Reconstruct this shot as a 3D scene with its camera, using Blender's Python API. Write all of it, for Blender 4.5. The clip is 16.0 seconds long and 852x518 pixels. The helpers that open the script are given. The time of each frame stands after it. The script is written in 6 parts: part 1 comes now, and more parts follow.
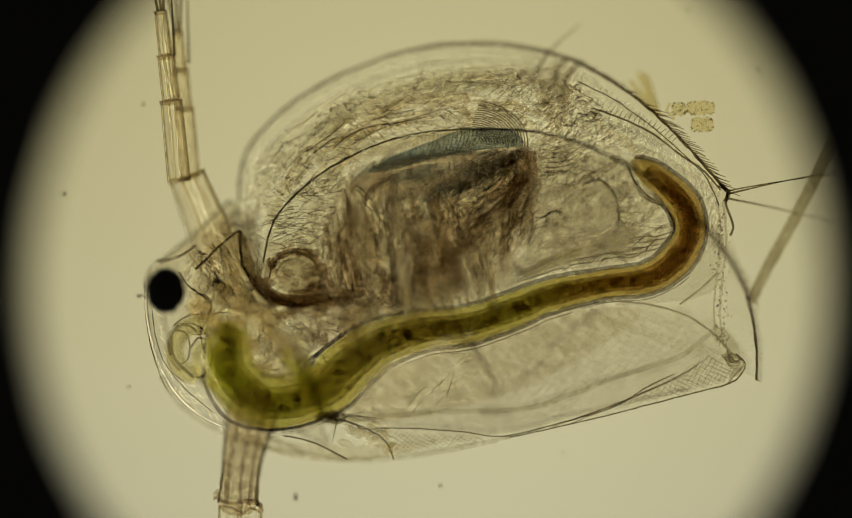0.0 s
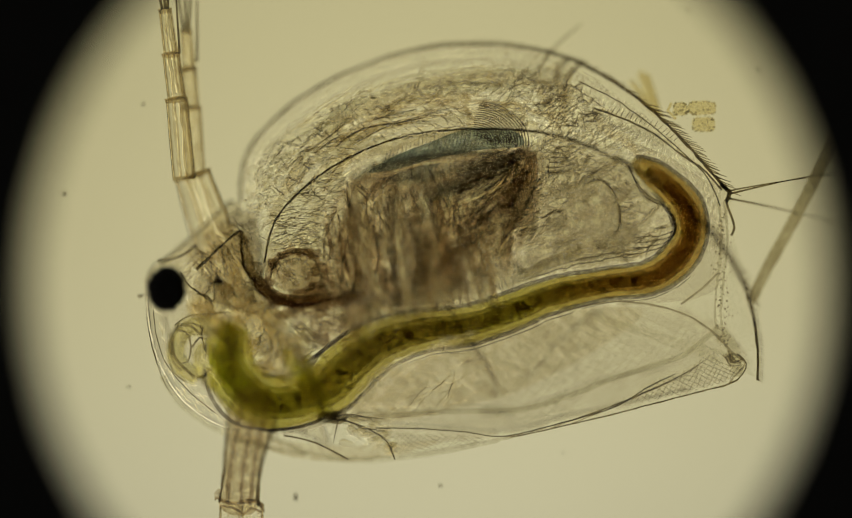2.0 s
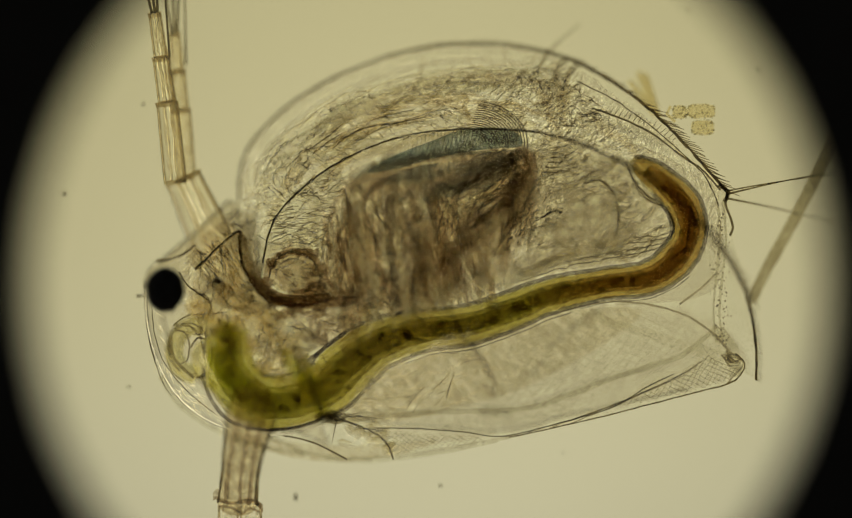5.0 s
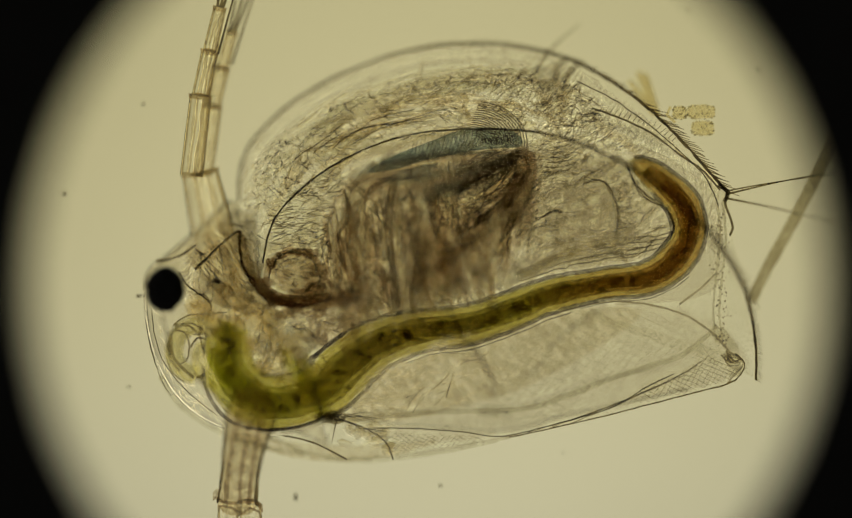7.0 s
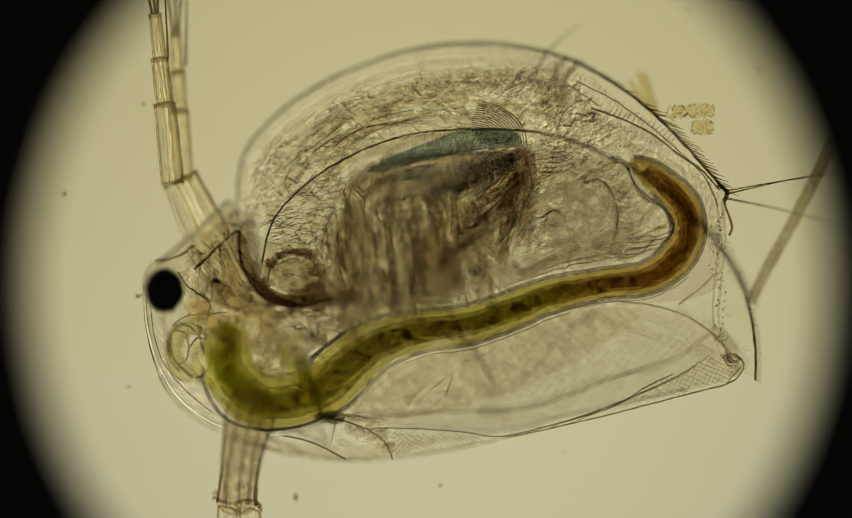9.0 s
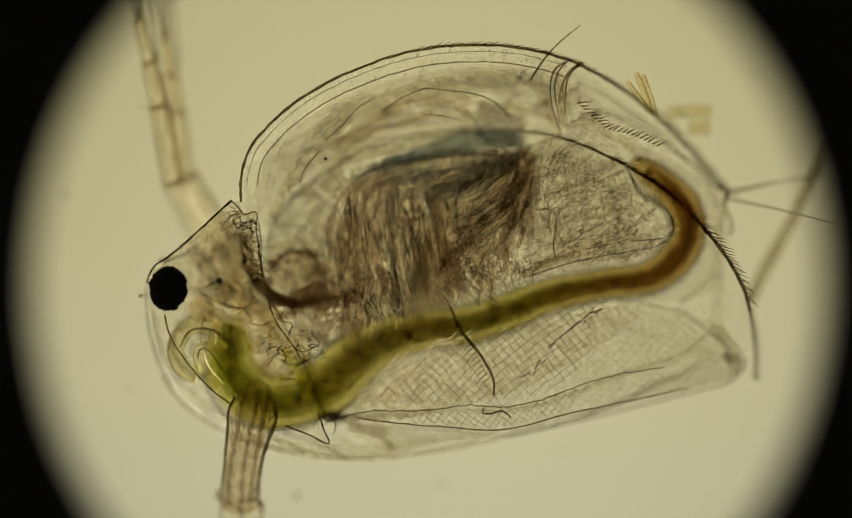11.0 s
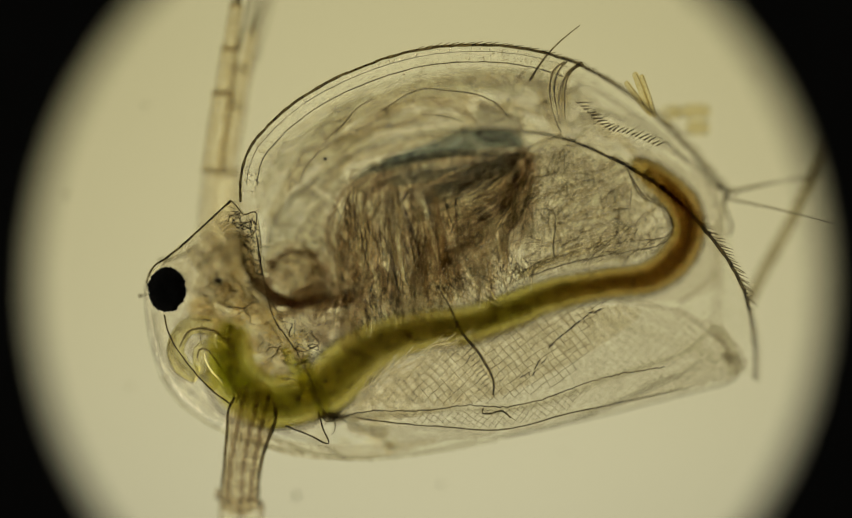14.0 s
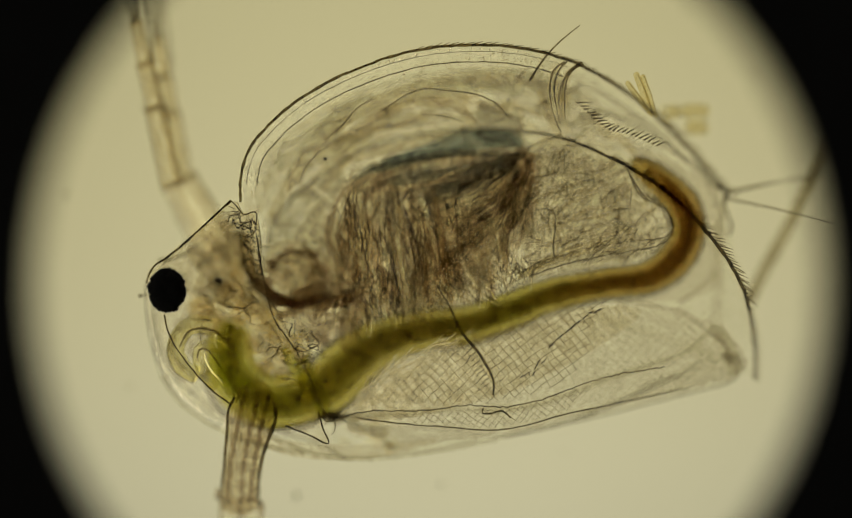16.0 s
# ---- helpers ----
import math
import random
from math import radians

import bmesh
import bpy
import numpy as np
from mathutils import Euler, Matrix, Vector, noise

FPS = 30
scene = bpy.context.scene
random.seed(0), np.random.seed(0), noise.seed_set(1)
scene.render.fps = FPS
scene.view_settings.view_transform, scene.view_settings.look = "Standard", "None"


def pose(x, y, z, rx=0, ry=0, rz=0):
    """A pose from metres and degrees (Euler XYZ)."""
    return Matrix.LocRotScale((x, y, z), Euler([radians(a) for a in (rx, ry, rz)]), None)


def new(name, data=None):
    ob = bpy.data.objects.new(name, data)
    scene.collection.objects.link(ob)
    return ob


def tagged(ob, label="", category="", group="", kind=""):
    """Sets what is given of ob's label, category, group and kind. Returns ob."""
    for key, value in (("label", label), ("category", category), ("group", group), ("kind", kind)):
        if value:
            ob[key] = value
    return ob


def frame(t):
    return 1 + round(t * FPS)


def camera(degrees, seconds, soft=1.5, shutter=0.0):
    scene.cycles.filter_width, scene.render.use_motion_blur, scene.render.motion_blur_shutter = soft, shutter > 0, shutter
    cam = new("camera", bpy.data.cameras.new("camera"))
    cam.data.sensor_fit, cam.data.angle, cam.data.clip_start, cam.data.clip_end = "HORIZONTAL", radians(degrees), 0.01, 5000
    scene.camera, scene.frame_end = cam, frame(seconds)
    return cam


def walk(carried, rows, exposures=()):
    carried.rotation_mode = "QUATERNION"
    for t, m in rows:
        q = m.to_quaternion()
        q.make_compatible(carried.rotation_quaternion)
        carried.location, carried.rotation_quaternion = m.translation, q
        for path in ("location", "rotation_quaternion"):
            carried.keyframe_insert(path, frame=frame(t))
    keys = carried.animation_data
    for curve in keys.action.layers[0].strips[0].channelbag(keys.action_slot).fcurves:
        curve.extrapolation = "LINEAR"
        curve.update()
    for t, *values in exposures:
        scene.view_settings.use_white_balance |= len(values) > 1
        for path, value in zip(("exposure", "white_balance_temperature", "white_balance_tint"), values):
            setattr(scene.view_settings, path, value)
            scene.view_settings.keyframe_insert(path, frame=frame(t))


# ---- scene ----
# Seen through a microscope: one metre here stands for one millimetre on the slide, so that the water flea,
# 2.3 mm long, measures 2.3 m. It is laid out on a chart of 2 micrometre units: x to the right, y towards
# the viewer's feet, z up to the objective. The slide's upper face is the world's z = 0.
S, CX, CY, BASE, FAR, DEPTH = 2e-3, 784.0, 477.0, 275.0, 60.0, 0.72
FOCUS_LOW, FOCUS_HIGH = -120.0, 148.0


def height(z):
    """World height of a chart level; the upper half of the body is flatter."""
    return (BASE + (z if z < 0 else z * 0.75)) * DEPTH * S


def P(x, y, z=0.0):
    """World place of a chart place, allowing for the slight convergence of the view."""
    h = height(z)
    k = (FAR - (h - BASE * DEPTH * S)) / FAR
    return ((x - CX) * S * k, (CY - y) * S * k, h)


# ---- camera ----
cam = camera(2 * math.degrees(math.atan(784 * S / FAR)), 16.0, 1.2)
cam.data.dof.use_dof = True
cam.data.dof.focus_distance = FAR
cam.data.dof.aperture_fstop = 0.128


def lens_at(z):
    return pose(0, 0, height(z) + FAR)


walk(cam, [(0, lens_at(FOCUS_LOW)), (9.3, lens_at(FOCUS_LOW)), (11.2, lens_at(FOCUS_HIGH)), (16, lens_at(FOCUS_HIGH))])
scene.cycles.transparent_max_bounces = 64
scene.cycles.max_bounces = 64
scene.cycles.transmission_bounces = 64

# ---- light ----
world = bpy.data.worlds.new("world")
scene.world = world
world.use_nodes = True
world.node_tree.nodes["Background"].inputs[0].default_value = (0.9, 0.85, 0.7, 1)
world.node_tree.nodes["Background"].inputs[1].default_value = 0.06


# ---- materials ----
def nodes_of(name):
    m = bpy.data.materials.new(name)
    m.use_nodes = True
    m.node_tree.nodes.clear()
    return m, m.node_tree.nodes, m.node_tree.links


def noise_at(n, l, size, detail=3.0, rough=0.55, stretch=None):
    """Noise whose features are about size chart units across."""
    co = n.new("ShaderNodeTexCoord")
    t = n.new("ShaderNodeTexNoise")
    t.inputs["Scale"].default_value = 1 / (size * S)
    t.inputs["Detail"].default_value = detail
    t.inputs["Roughness"].default_value = rough
    if stretch:
        mp = n.new("ShaderNodeMapping")
        mp.vector_type = "TEXTURE"
        mp.inputs["Rotation"].default_value = (0, 0, radians(stretch[0]))
        mp.inputs["Scale"].default_value = (1 / stretch[1], 1, 1)
        l.new(co.outputs["Object"], mp.inputs[0])
        l.new(mp.outputs[0], t.inputs["Vector"])
    else:
        l.new(co.outputs["Object"], t.inputs["Vector"])
    return t.outputs["Fac"]


def ramp(n, l, fac, stops):
    r = n.new("ShaderNodeValToRGB")
    el = r.color_ramp.elements
    while len(el) < len(stops):
        el.new(0.5)
    for e, (at, col) in zip(el, stops):
        e.position, e.color = at, (*col, 1)
    l.new(fac, r.inputs[0])
    return r.outputs[0]


def multiply(n, l, a, b):
    m = n.new("ShaderNodeMix")
    m.data_type, m.blend_type = "RGBA", "MULTIPLY"
    m.inputs["Factor"].default_value = 1
    l.new(a, m.inputs["A"])
    l.new(b, m.inputs["B"])
    return m.outputs["Result"]


def tissue(name, clear, dense, grain=9, cloud=60, body=0.04, stretch=None, low=0.35, high=0.65, base=None, bend=0.0, relief=0.0, fine=None):
    """A see-through film: what passes through it varies from dense to clear at two scales; body is the share that scatters.
    bend: how much denser than water it is, so that its curved faces turn light aside; relief: the depth of its fine wrinkles."""
    m, n, l = nodes_of(name)
    a = ramp(n, l, noise_at(n, l, grain, 4, 0.6, stretch), [(low, dense), (high, clear)])
    half = [(c + 3) / 4 for c in dense]
    b = ramp(n, l, noise_at(n, l, cloud, 2), [(0.3, half), (0.7, (1, 1, 1))])
    col = multiply(n, l, a, b)
    if base:
        col = multiply(n, l, col, base(n, l))
    if bend:
        tr = n.new("ShaderNodeBsdfRefraction")
        tr.inputs["IOR"].default_value, tr.inputs["Roughness"].default_value = 1 + bend, 0.0
        if relief:
            bp = n.new("ShaderNodeBump")
            bp.inputs["Distance"].default_value = relief * S
            l.new(noise_at(n, l, fine or grain, 3, 0.55, stretch), bp.inputs["Height"])
            l.new(bp.outputs[0], tr.inputs["Normal"])
    else:
        tr = n.new("ShaderNodeBsdfTransparent")
    l.new(col, tr.inputs[0])
    di = n.new("ShaderNodeBsdfTranslucent")
    l.new(col, di.inputs[0])
    mix = n.new("ShaderNodeMixShader")
    mix.inputs[0].default_value = body * 0.2
    l.new(tr.outputs[0], mix.inputs[1])
    l.new(di.outputs[0], mix.inputs[2])
    out = n.new("ShaderNodeOutputMaterial")
    l.new(mix.outputs[0], out.inputs[0])
    return m


def solid(name, dark, light, grain=8, rough=0.6):
    m, n, l = nodes_of(name)
    col = ramp(n, l, noise_at(n, l, grain), [(0.35, dark), (0.65, light)])
    b = n.new("ShaderNodeBsdfPrincipled")
    l.new(col, b.inputs["Base Color"])
    b.inputs["Roughness"].default_value = rough
    out = n.new("ShaderNodeOutputMaterial")
    l.new(b.outputs[0], out.inputs[0])
    return m


def field_light():
    """The condenser field, a little brighter towards its lower part, dimmed outwards, with an added outer annulus."""
    m, n, l = nodes_of("field light")
    co = n.new("ShaderNodeTexCoord")
    sep = n.new("ShaderNodeSeparateXYZ")
    l.new(co.outputs["Object"], sep.inputs[0])
    mr = n.new("ShaderNodeMapRange")
    mr.inputs["From Min"].default_value, mr.inputs["From Max"].default_value = -606 * S, 606 * S
    l.new(sep.outputs["Y"], mr.inputs["Value"])
    col = ramp(n, l, mr.outputs[0], [(0.0, (0.555, 0.515, 0.325)), (0.35, (0.55, 0.50, 0.285)), (0.65, (0.53, 0.475, 0.258)), (1.0, (0.515, 0.463, 0.243))])
    b = ramp(n, l, noise_at(n, l, 160, 1, 0.5, (0, 0.3)), [(0.3, (0.94, 0.94, 0.93)), (0.7, (1.05, 1.05, 1.06))])
    # falloff for the dim edge of view, then an outer zone added to give relief, which only light bent by the specimen
    # comes from: a bright annulus, stronger on one side
    flat = n.new("ShaderNodeVectorMath")
    flat.operation = "MULTIPLY"
    flat.inputs[1].default_value = (1 / 8, 1 / 8, 0)
    l.new(co.outputs["Object"], flat.inputs[0])
    far = n.new("ShaderNodeVectorMath")
    far.operation = "LENGTH"
    l.new(flat.outputs[0], far.inputs[0])
    zone = ramp(n, l, far.outputs["Value"], [(0.14, (1, 1, 1)), (0.25, (0.86, 0.86, 0.85)), (0.29, (0.84, 0.84, 0.83)), (0.33, (0.5, 0.5, 0.5)), (0.38, (0.5, 0.5, 0.5)), (0.43, (2.4, 2.4, 2.5)), (0.72, (2.4, 2.4, 2.5)), (0.92, (0.25, 0.25, 0.25))])
    tilt = n.new("ShaderNodeVectorMath")
    tilt.operation = "DOT_PRODUCT"
    tilt.inputs[1].default_value = (-0.5, -0.87, 0)
    l.new(co.outputs["Object"], tilt.inputs[0])
    slope = n.new("ShaderNodeMapRange")
    slope.inputs["From Min"].default_value, slope.inputs["From Max"].default_value = -6.0, 6.0
    l.new(tilt.outputs["Value"], slope.inputs["Value"])
    side = ramp(n, l, slope.outputs[0], [(0.0, (0.2, 0.2, 0.2)), (0.3, (1, 1, 1)), (0.7, (1, 1, 1)), (1.0, (1.7, 1.7, 1.7))])
    e = n.new("ShaderNodeEmission")
    l.new(multiply(n, l, multiply(n, l, multiply(n, l, col, b), zone), side), e.inputs[0])
    e.inputs[1].default_value = 1.025
    out = n.new("ShaderNodeOutputMaterial")
    l.new(e.outputs[0], out.inputs[0])
    return m


def gut_pigment(n, l):
    """Green food at the head end that turns brown towards the hind end."""
    co = n.new("ShaderNodeTexCoord")
    sep = n.new("ShaderNodeSeparateXYZ")
    l.new(co.outputs["Object"], sep.inputs[0])
    mr = n.new("ShaderNodeMapRange")
    mr.inputs["From Min"].default_value, mr.inputs["From Max"].default_value = (380 - CX) * S, (1300 - CX) * S
    l.new(sep.outputs["X"], mr.inputs["Value"])
    return ramp(n, l, mr.outputs[0], [(0.0, (0.945, 0.96, 0.72)), (0.13, (0.935, 0.94, 0.70)), (0.24, (0.915, 0.90, 0.685)), (0.33, (0.86, 0.835, 0.665)), (0.42, (0.85, 0.82, 0.65)), (0.62, (0.87, 0.855, 0.645)), (0.80, (0.87, 0.795, 0.62)), (1.0, (0.89, 0.785, 0.64))])


LIGHT = field_light()
SHELL = tissue("carapace", (1.0, 1.0, 0.997), (0.95, 0.945, 0.925), 4.5, 90, 0.01, None, 0.34, 0.52)
SKIN = tissue("head cuticle", (0.995, 0.99, 0.975), (0.94, 0.925, 0.89), 8, 50, 0.02, bend=0.012)
RIM = tissue("dark cuticle margin", (0.50, 0.45, 0.34), (0.32, 0.28, 0.20), 14, 60, 0.04)
LINE = tissue("cuticle ridge", (0.62, 0.58, 0.48), (0.40, 0.36, 0.27), 10, 60, 0.03)
HAIR = tissue("bristle", (0.70, 0.66, 0.57), (0.50, 0.46, 0.38), 10, 60, 0.03)
FAINT = tissue("fine bristle", (0.86, 0.84, 0.77), (0.70, 0.67, 0.58), 10, 60, 0.02)
LIMB = tissue("limb tissue", (0.999, 0.995, 0.988), (0.95, 0.935, 0.91), 8, 50, 0.03, (98, 0.2), 0.42, 0.56)
TEAL = tissue("blue grey filter plate", (0.80, 0.835, 0.85), (0.57, 0.62, 0.65), 8, 40, 0.03, (100, 0.3))
FOOD = tissue("gut contents", (0.975, 0.975, 0.97), (0.60, 0.58, 0.50), 11, 34, 0.04, None, 0.36, 0.58, gut_pigment)
HUSK = tissue("loose gut contents", (0.995, 0.99, 0.93), (0.86, 0.845, 0.745), 11, 34, 0.04, None, 0.36, 0.58, gut_pigment)
WALL = tissue("gut wall", (0.97, 0.965, 0.86), (0.86, 0.84, 0.68), 7, 40, 0.03, bend=0.006)
GLAND = tissue("yellow gland tissue", (0.985, 0.98, 0.88), (0.90, 0.88, 0.68), 9, 40, 0.03, bend=0.03)
LEG = tissue("antenna cuticle", (0.995, 0.988, 0.965), (0.94, 0.92, 0.865), 9, 60, 0.02, (90, 0.2), bend=0.028)
JOINT = tissue("antenna joint", (0.94, 0.915, 0.85), (0.76, 0.71, 0.60), 10, 50, 0.04)
FLESH = tissue("brown flesh", (0.995, 0.988, 0.968), (0.905, 0.882, 0.83), 9, 50, 0.03, (-50, 0.3), 0.42, 0.58)
DARKF = tissue("dark muscle", (0.94, 0.915, 0.87), (0.68, 0.62, 0.54), 8, 30, 0.03, (0, 0.4), 0.38, 0.62)
ALGA = tissue("yellow alga", (0.985, 0.96, 0.86), (0.88, 0.83, 0.64), 5, 24, 0.03, None, 0.36, 0.58)
BLACK = solid("black eye pigment", (0.003, 0.003, 0.003), (0.012, 0.01, 0.008), 7, 0.5)
METAL = solid("matt black metal", (0.010, 0.010, 0.010), (0.018, 0.018, 0.018), 60, 0.9)
SPECK = tissue("dust", (0.5, 0.46, 0.36), (0.25, 0.22, 0.16), 5, 20, 0.1)
LINING = tissue("inner lining", (1.0, 0.995, 0.988), (0.945, 0.933, 0.912), 8, 45, 0.02, None, 0.36, 0.58)
PALE = tissue("pale body wall", (0.995, 0.99, 0.98), (0.90, 0.888, 0.865), 6, 50, 0.02)
MASS = tissue("mottled limb muscle", (1.0, 0.994, 0.982), (0.88, 0.857, 0.825), 10, 40, 0.03, (98, 0.3), 0.42, 0.52)
BRAIN = tissue("nerve tissue", (0.998, 0.99, 0.96), (0.955, 0.93, 0.865), 9, 40, 0.03, None, 0.40, 0.60)
SOFT = tissue("soft bristle", (0.88, 0.86, 0.81), (0.68, 0.65, 0.58), 12, 60, 0.02)
MIST = tissue("thin fold", (0.97, 0.965, 0.945), (0.86, 0.85, 0.81), 12, 60, 0.02)
CELLS = tissue("pale nerve cell", (0.998, 0.992, 0.965), (0.94, 0.915, 0.84), 9, 30, 0.02, bend=0.01)
CELL = tissue("nerve cell", (0.998, 0.993, 0.97), (0.94, 0.92, 0.86), 9, 30, 0.02, bend=0.06)
STEM = tissue("fibrous antenna stem", (0.975, 0.955, 0.905), (0.78, 0.73, 0.63), 5, 50, 0.03, (88, 0.15), 0.4, 0.6)
MIDDLE = tissue("bristle bundle", (0.82, 0.79, 0.73), (0.58, 0.55, 0.48), 12, 60, 0.02)
VEIL = tissue("near lining", (1.0, 0.998, 0.985), (0.885, 0.867, 0.838), 5.0, 50, 0.02, (98, 0.4), 0.40, 0.52)
FOLD = tissue("wrinkled inner fold", (1.0, 0.998, 0.985), (0.905, 0.895, 0.875), 5.5, 45, 0.02, (30, 0.35), 0.40, 0.52, bend=0.22, relief=8.0, fine=9)
BAND = tissue("streaked limb muscle", (1.0, 0.985, 0.965), (0.80, 0.765, 0.73), 9, 30, 0.03, (75, 0.35), 0.44, 0.62)
WEB = tissue("creased inner lining", (1.0, 0.998, 0.985), (0.90, 0.888, 0.868), 6.5, 45, 0.01, (75, 0.45), 0.40, 0.54, bend=0.22, relief=10.0, fine=11)
SLATE = tissue("slate blue muscle", (0.975, 0.985, 0.985), (0.73, 0.745, 0.755), 9, 30, 0.03, (75, 0.35), 0.44, 0.62)
CLEAR = tissue("clear cuticle fold", (0.997, 0.993, 0.98), (0.93, 0.915, 0.87), 10, 60, 0.01, bend=0.06)
UMBER = tissue("umber limb muscle", (0.975, 0.96, 0.935), (0.815, 0.785, 0.745), 9, 30, 0.03, (100, 0.2), 0.38, 0.58)
RUSSET = tissue("russet limb muscle", (0.98, 0.96, 0.925), (0.84, 0.795, 0.735), 9, 36, 0.03, (100, 0.2), 0.38, 0.58)
DUSK = tissue("slate grey limb muscle", (0.965, 0.96, 0.96), (0.78, 0.765, 0.77), 8, 30, 0.03, (100, 0.2), 0.40, 0.58)
SWEEP = tissue("sweeping limb muscle", (0.985, 0.97, 0.955), (0.87, 0.84, 0.805), 8, 30, 0.03, (42, 0.2), 0.40, 0.58)
GLASSY = tissue("glassy limb strand", (1.0, 0.998, 0.985), (0.965, 0.955, 0.925), 10, 60, 0.01, bend=0.035)
LENS = tissue("clear lobe", (1.0, 0.998, 0.99), (0.98, 0.975, 0.955), 20, 60, 0.01, bend=0.008)
GRAIN = tissue("clear granule", (0.998, 0.995, 0.988), (0.94, 0.93, 0.90), 10, 60, 0.01, bend=0.085)
OLIVE = tissue("olive fold edge", (0.987, 0.985, 0.965), (0.935, 0.93, 0.905), 14, 60, 0.03)
AMBER = tissue("amber nerve tissue", (0.997, 0.985, 0.95), (0.95, 0.925, 0.86), 12, 40, 0.03, bend=0.012)
LIME = tissue("bright green gut wall", (0.985, 0.995, 0.80), (0.90, 0.93, 0.58), 12, 36, 0.03, (60, 0.4), bend=0.005)
SHEEN = tissue("creased head lining", (1.0, 0.998, 0.98), (0.87, 0.85, 0.81), 8, 40, 0.01, (55, 0.6), 0.40, 0.55, bend=0.22, relief=12.0, fine=13)
VIOLET = tissue("gut muscle sheath", (0.80, 0.785, 0.77), (0.58, 0.56, 0.56), 9, 40, 0.03)
ALGAE = tissue("dark green algal clumps", (0.86, 0.85, 0.66), (0.62, 0.60, 0.38), 8, 20, 0.04)


# ---- building helpers ----
class Shape:
    """Collects faces for one mesh."""

    def __init__(self):
        self.v, self.f, self.pieces = [], [], []

    def add(self, verts, faces):
        o = len(self.v)
        self.pieces.append((verts, faces))
        self.v += verts
        self.f += [tuple(i + o for i in f) for f in faces]
        return self

    def mesh(self, name, material):
        me = bpy.data.meshes.new(name)
        me.from_pydata(self.v, [], self.f)
        me.materials.append(material)
        me.polygons.foreach_set("use_smooth", [True] * len(me.polygons))
        me.update()
        return me


def part(name, shape, material, parent=None, label="", kind=""):
    """Links a shape as one mesh under its parent; separate pieces that are no joined stuff become parts of their own."""
    if kind != "stuff" and len(shape.pieces) > 1:
        return [part(name, Shape().add(*p), material, parent, label) for p in shape.pieces][0]
    ob = new(name, shape.mesh(name, material))
    if parent:
        ob.parent = parent
    return tagged(ob, label, kind=kind)


def spline(ctrl, step=8.0, closed=False):
    """A smooth curve through control places of any size, as a numpy table."""
    c = np.array(ctrl, float)
    n = len(c)
    out = []
    for i in range(n if closed else n - 1):
        if closed:
            p0, p1, p2, p3 = c[i - 1], c[i], c[(i + 1) % n], c[(i + 2) % n]
        else:
            p0, p1, p2, p3 = c[max(i - 1, 0)], c[i], c[i + 1], c[min(i + 2, n - 1)]
        k = max(2, int(np.hypot(*(p2 - p1)[:2]) / step))
        for t in np.arange(k) / k:
            out.append(0.5 * (2 * p1 + (p2 - p0) * t + (2 * p0 - 5 * p1 + 4 * p2 - p3) * t * t + (3 * p1 - p0 - 3 * p2 + p3) * t ** 3))
    if not closed:
        out.append(c[-1])
    return np.array(out)


def tube(sh, pts, radius, sides=6, closed=False, flat=1.0, place=P):
    """A round rod along chart places; radius is one number or one for each place; flat squeezes it in z."""
    p = np.array(pts, float)
    n = len(p)
    r = np.broadcast_to(np.array(radius, float), (n,))
    d = (np.roll(p, -1, 0) - np.roll(p, 1, 0)) if closed else np.gradient(p, axis=0)
    d /= np.linalg.norm(d, axis=1)[:, None] + 1e-9
    if n > 12 and not closed and place is P:
        seed = random.uniform(0, 100)
        p, r = p.copy(), r.copy()
        for i in range(n):
            q = Vector((p[i, 0] / 14, p[i, 1] / 14, seed))
            p[i, 0] += 1.3 * noise.noise(q)
            p[i, 1] += 1.3 * noise.noise(q + Vector((31, 7, 0)))
            r[i] *= 1 + (0.45 if r[i] < 4 else 0.06) * noise.noise(q * 1.7 + Vector((5, 5, 9)))
    up = np.array([0, 0, 1.0])
    verts, faces = [], []
    for i in range(n):
        side = np.cross(d[i], up)
        s = np.linalg.norm(side)
        side = side / s if s > 0.1 else np.array([1.0, 0, 0])
        top = np.cross(side, d[i])
        for k in range(sides):
            a = 2 * math.pi * k / sides
            verts.append(place(*(p[i] + r[i] * (math.cos(a) * side + math.sin(a) * flat * top))))
    for i in range(n if closed else n - 1):
        for k in range(sides):
            a, b = i * sides + k, i * sides + (k + 1) % sides
            j = (i + 1) % n * sides
            faces.append((a, b, j + (k + 1) % sides, j + k))
    if not closed:
        faces.append(tuple(range(sides))[::-1])
        faces.append(tuple(range((n - 1) * sides, n * sides)))
    return sh.add(verts, faces)


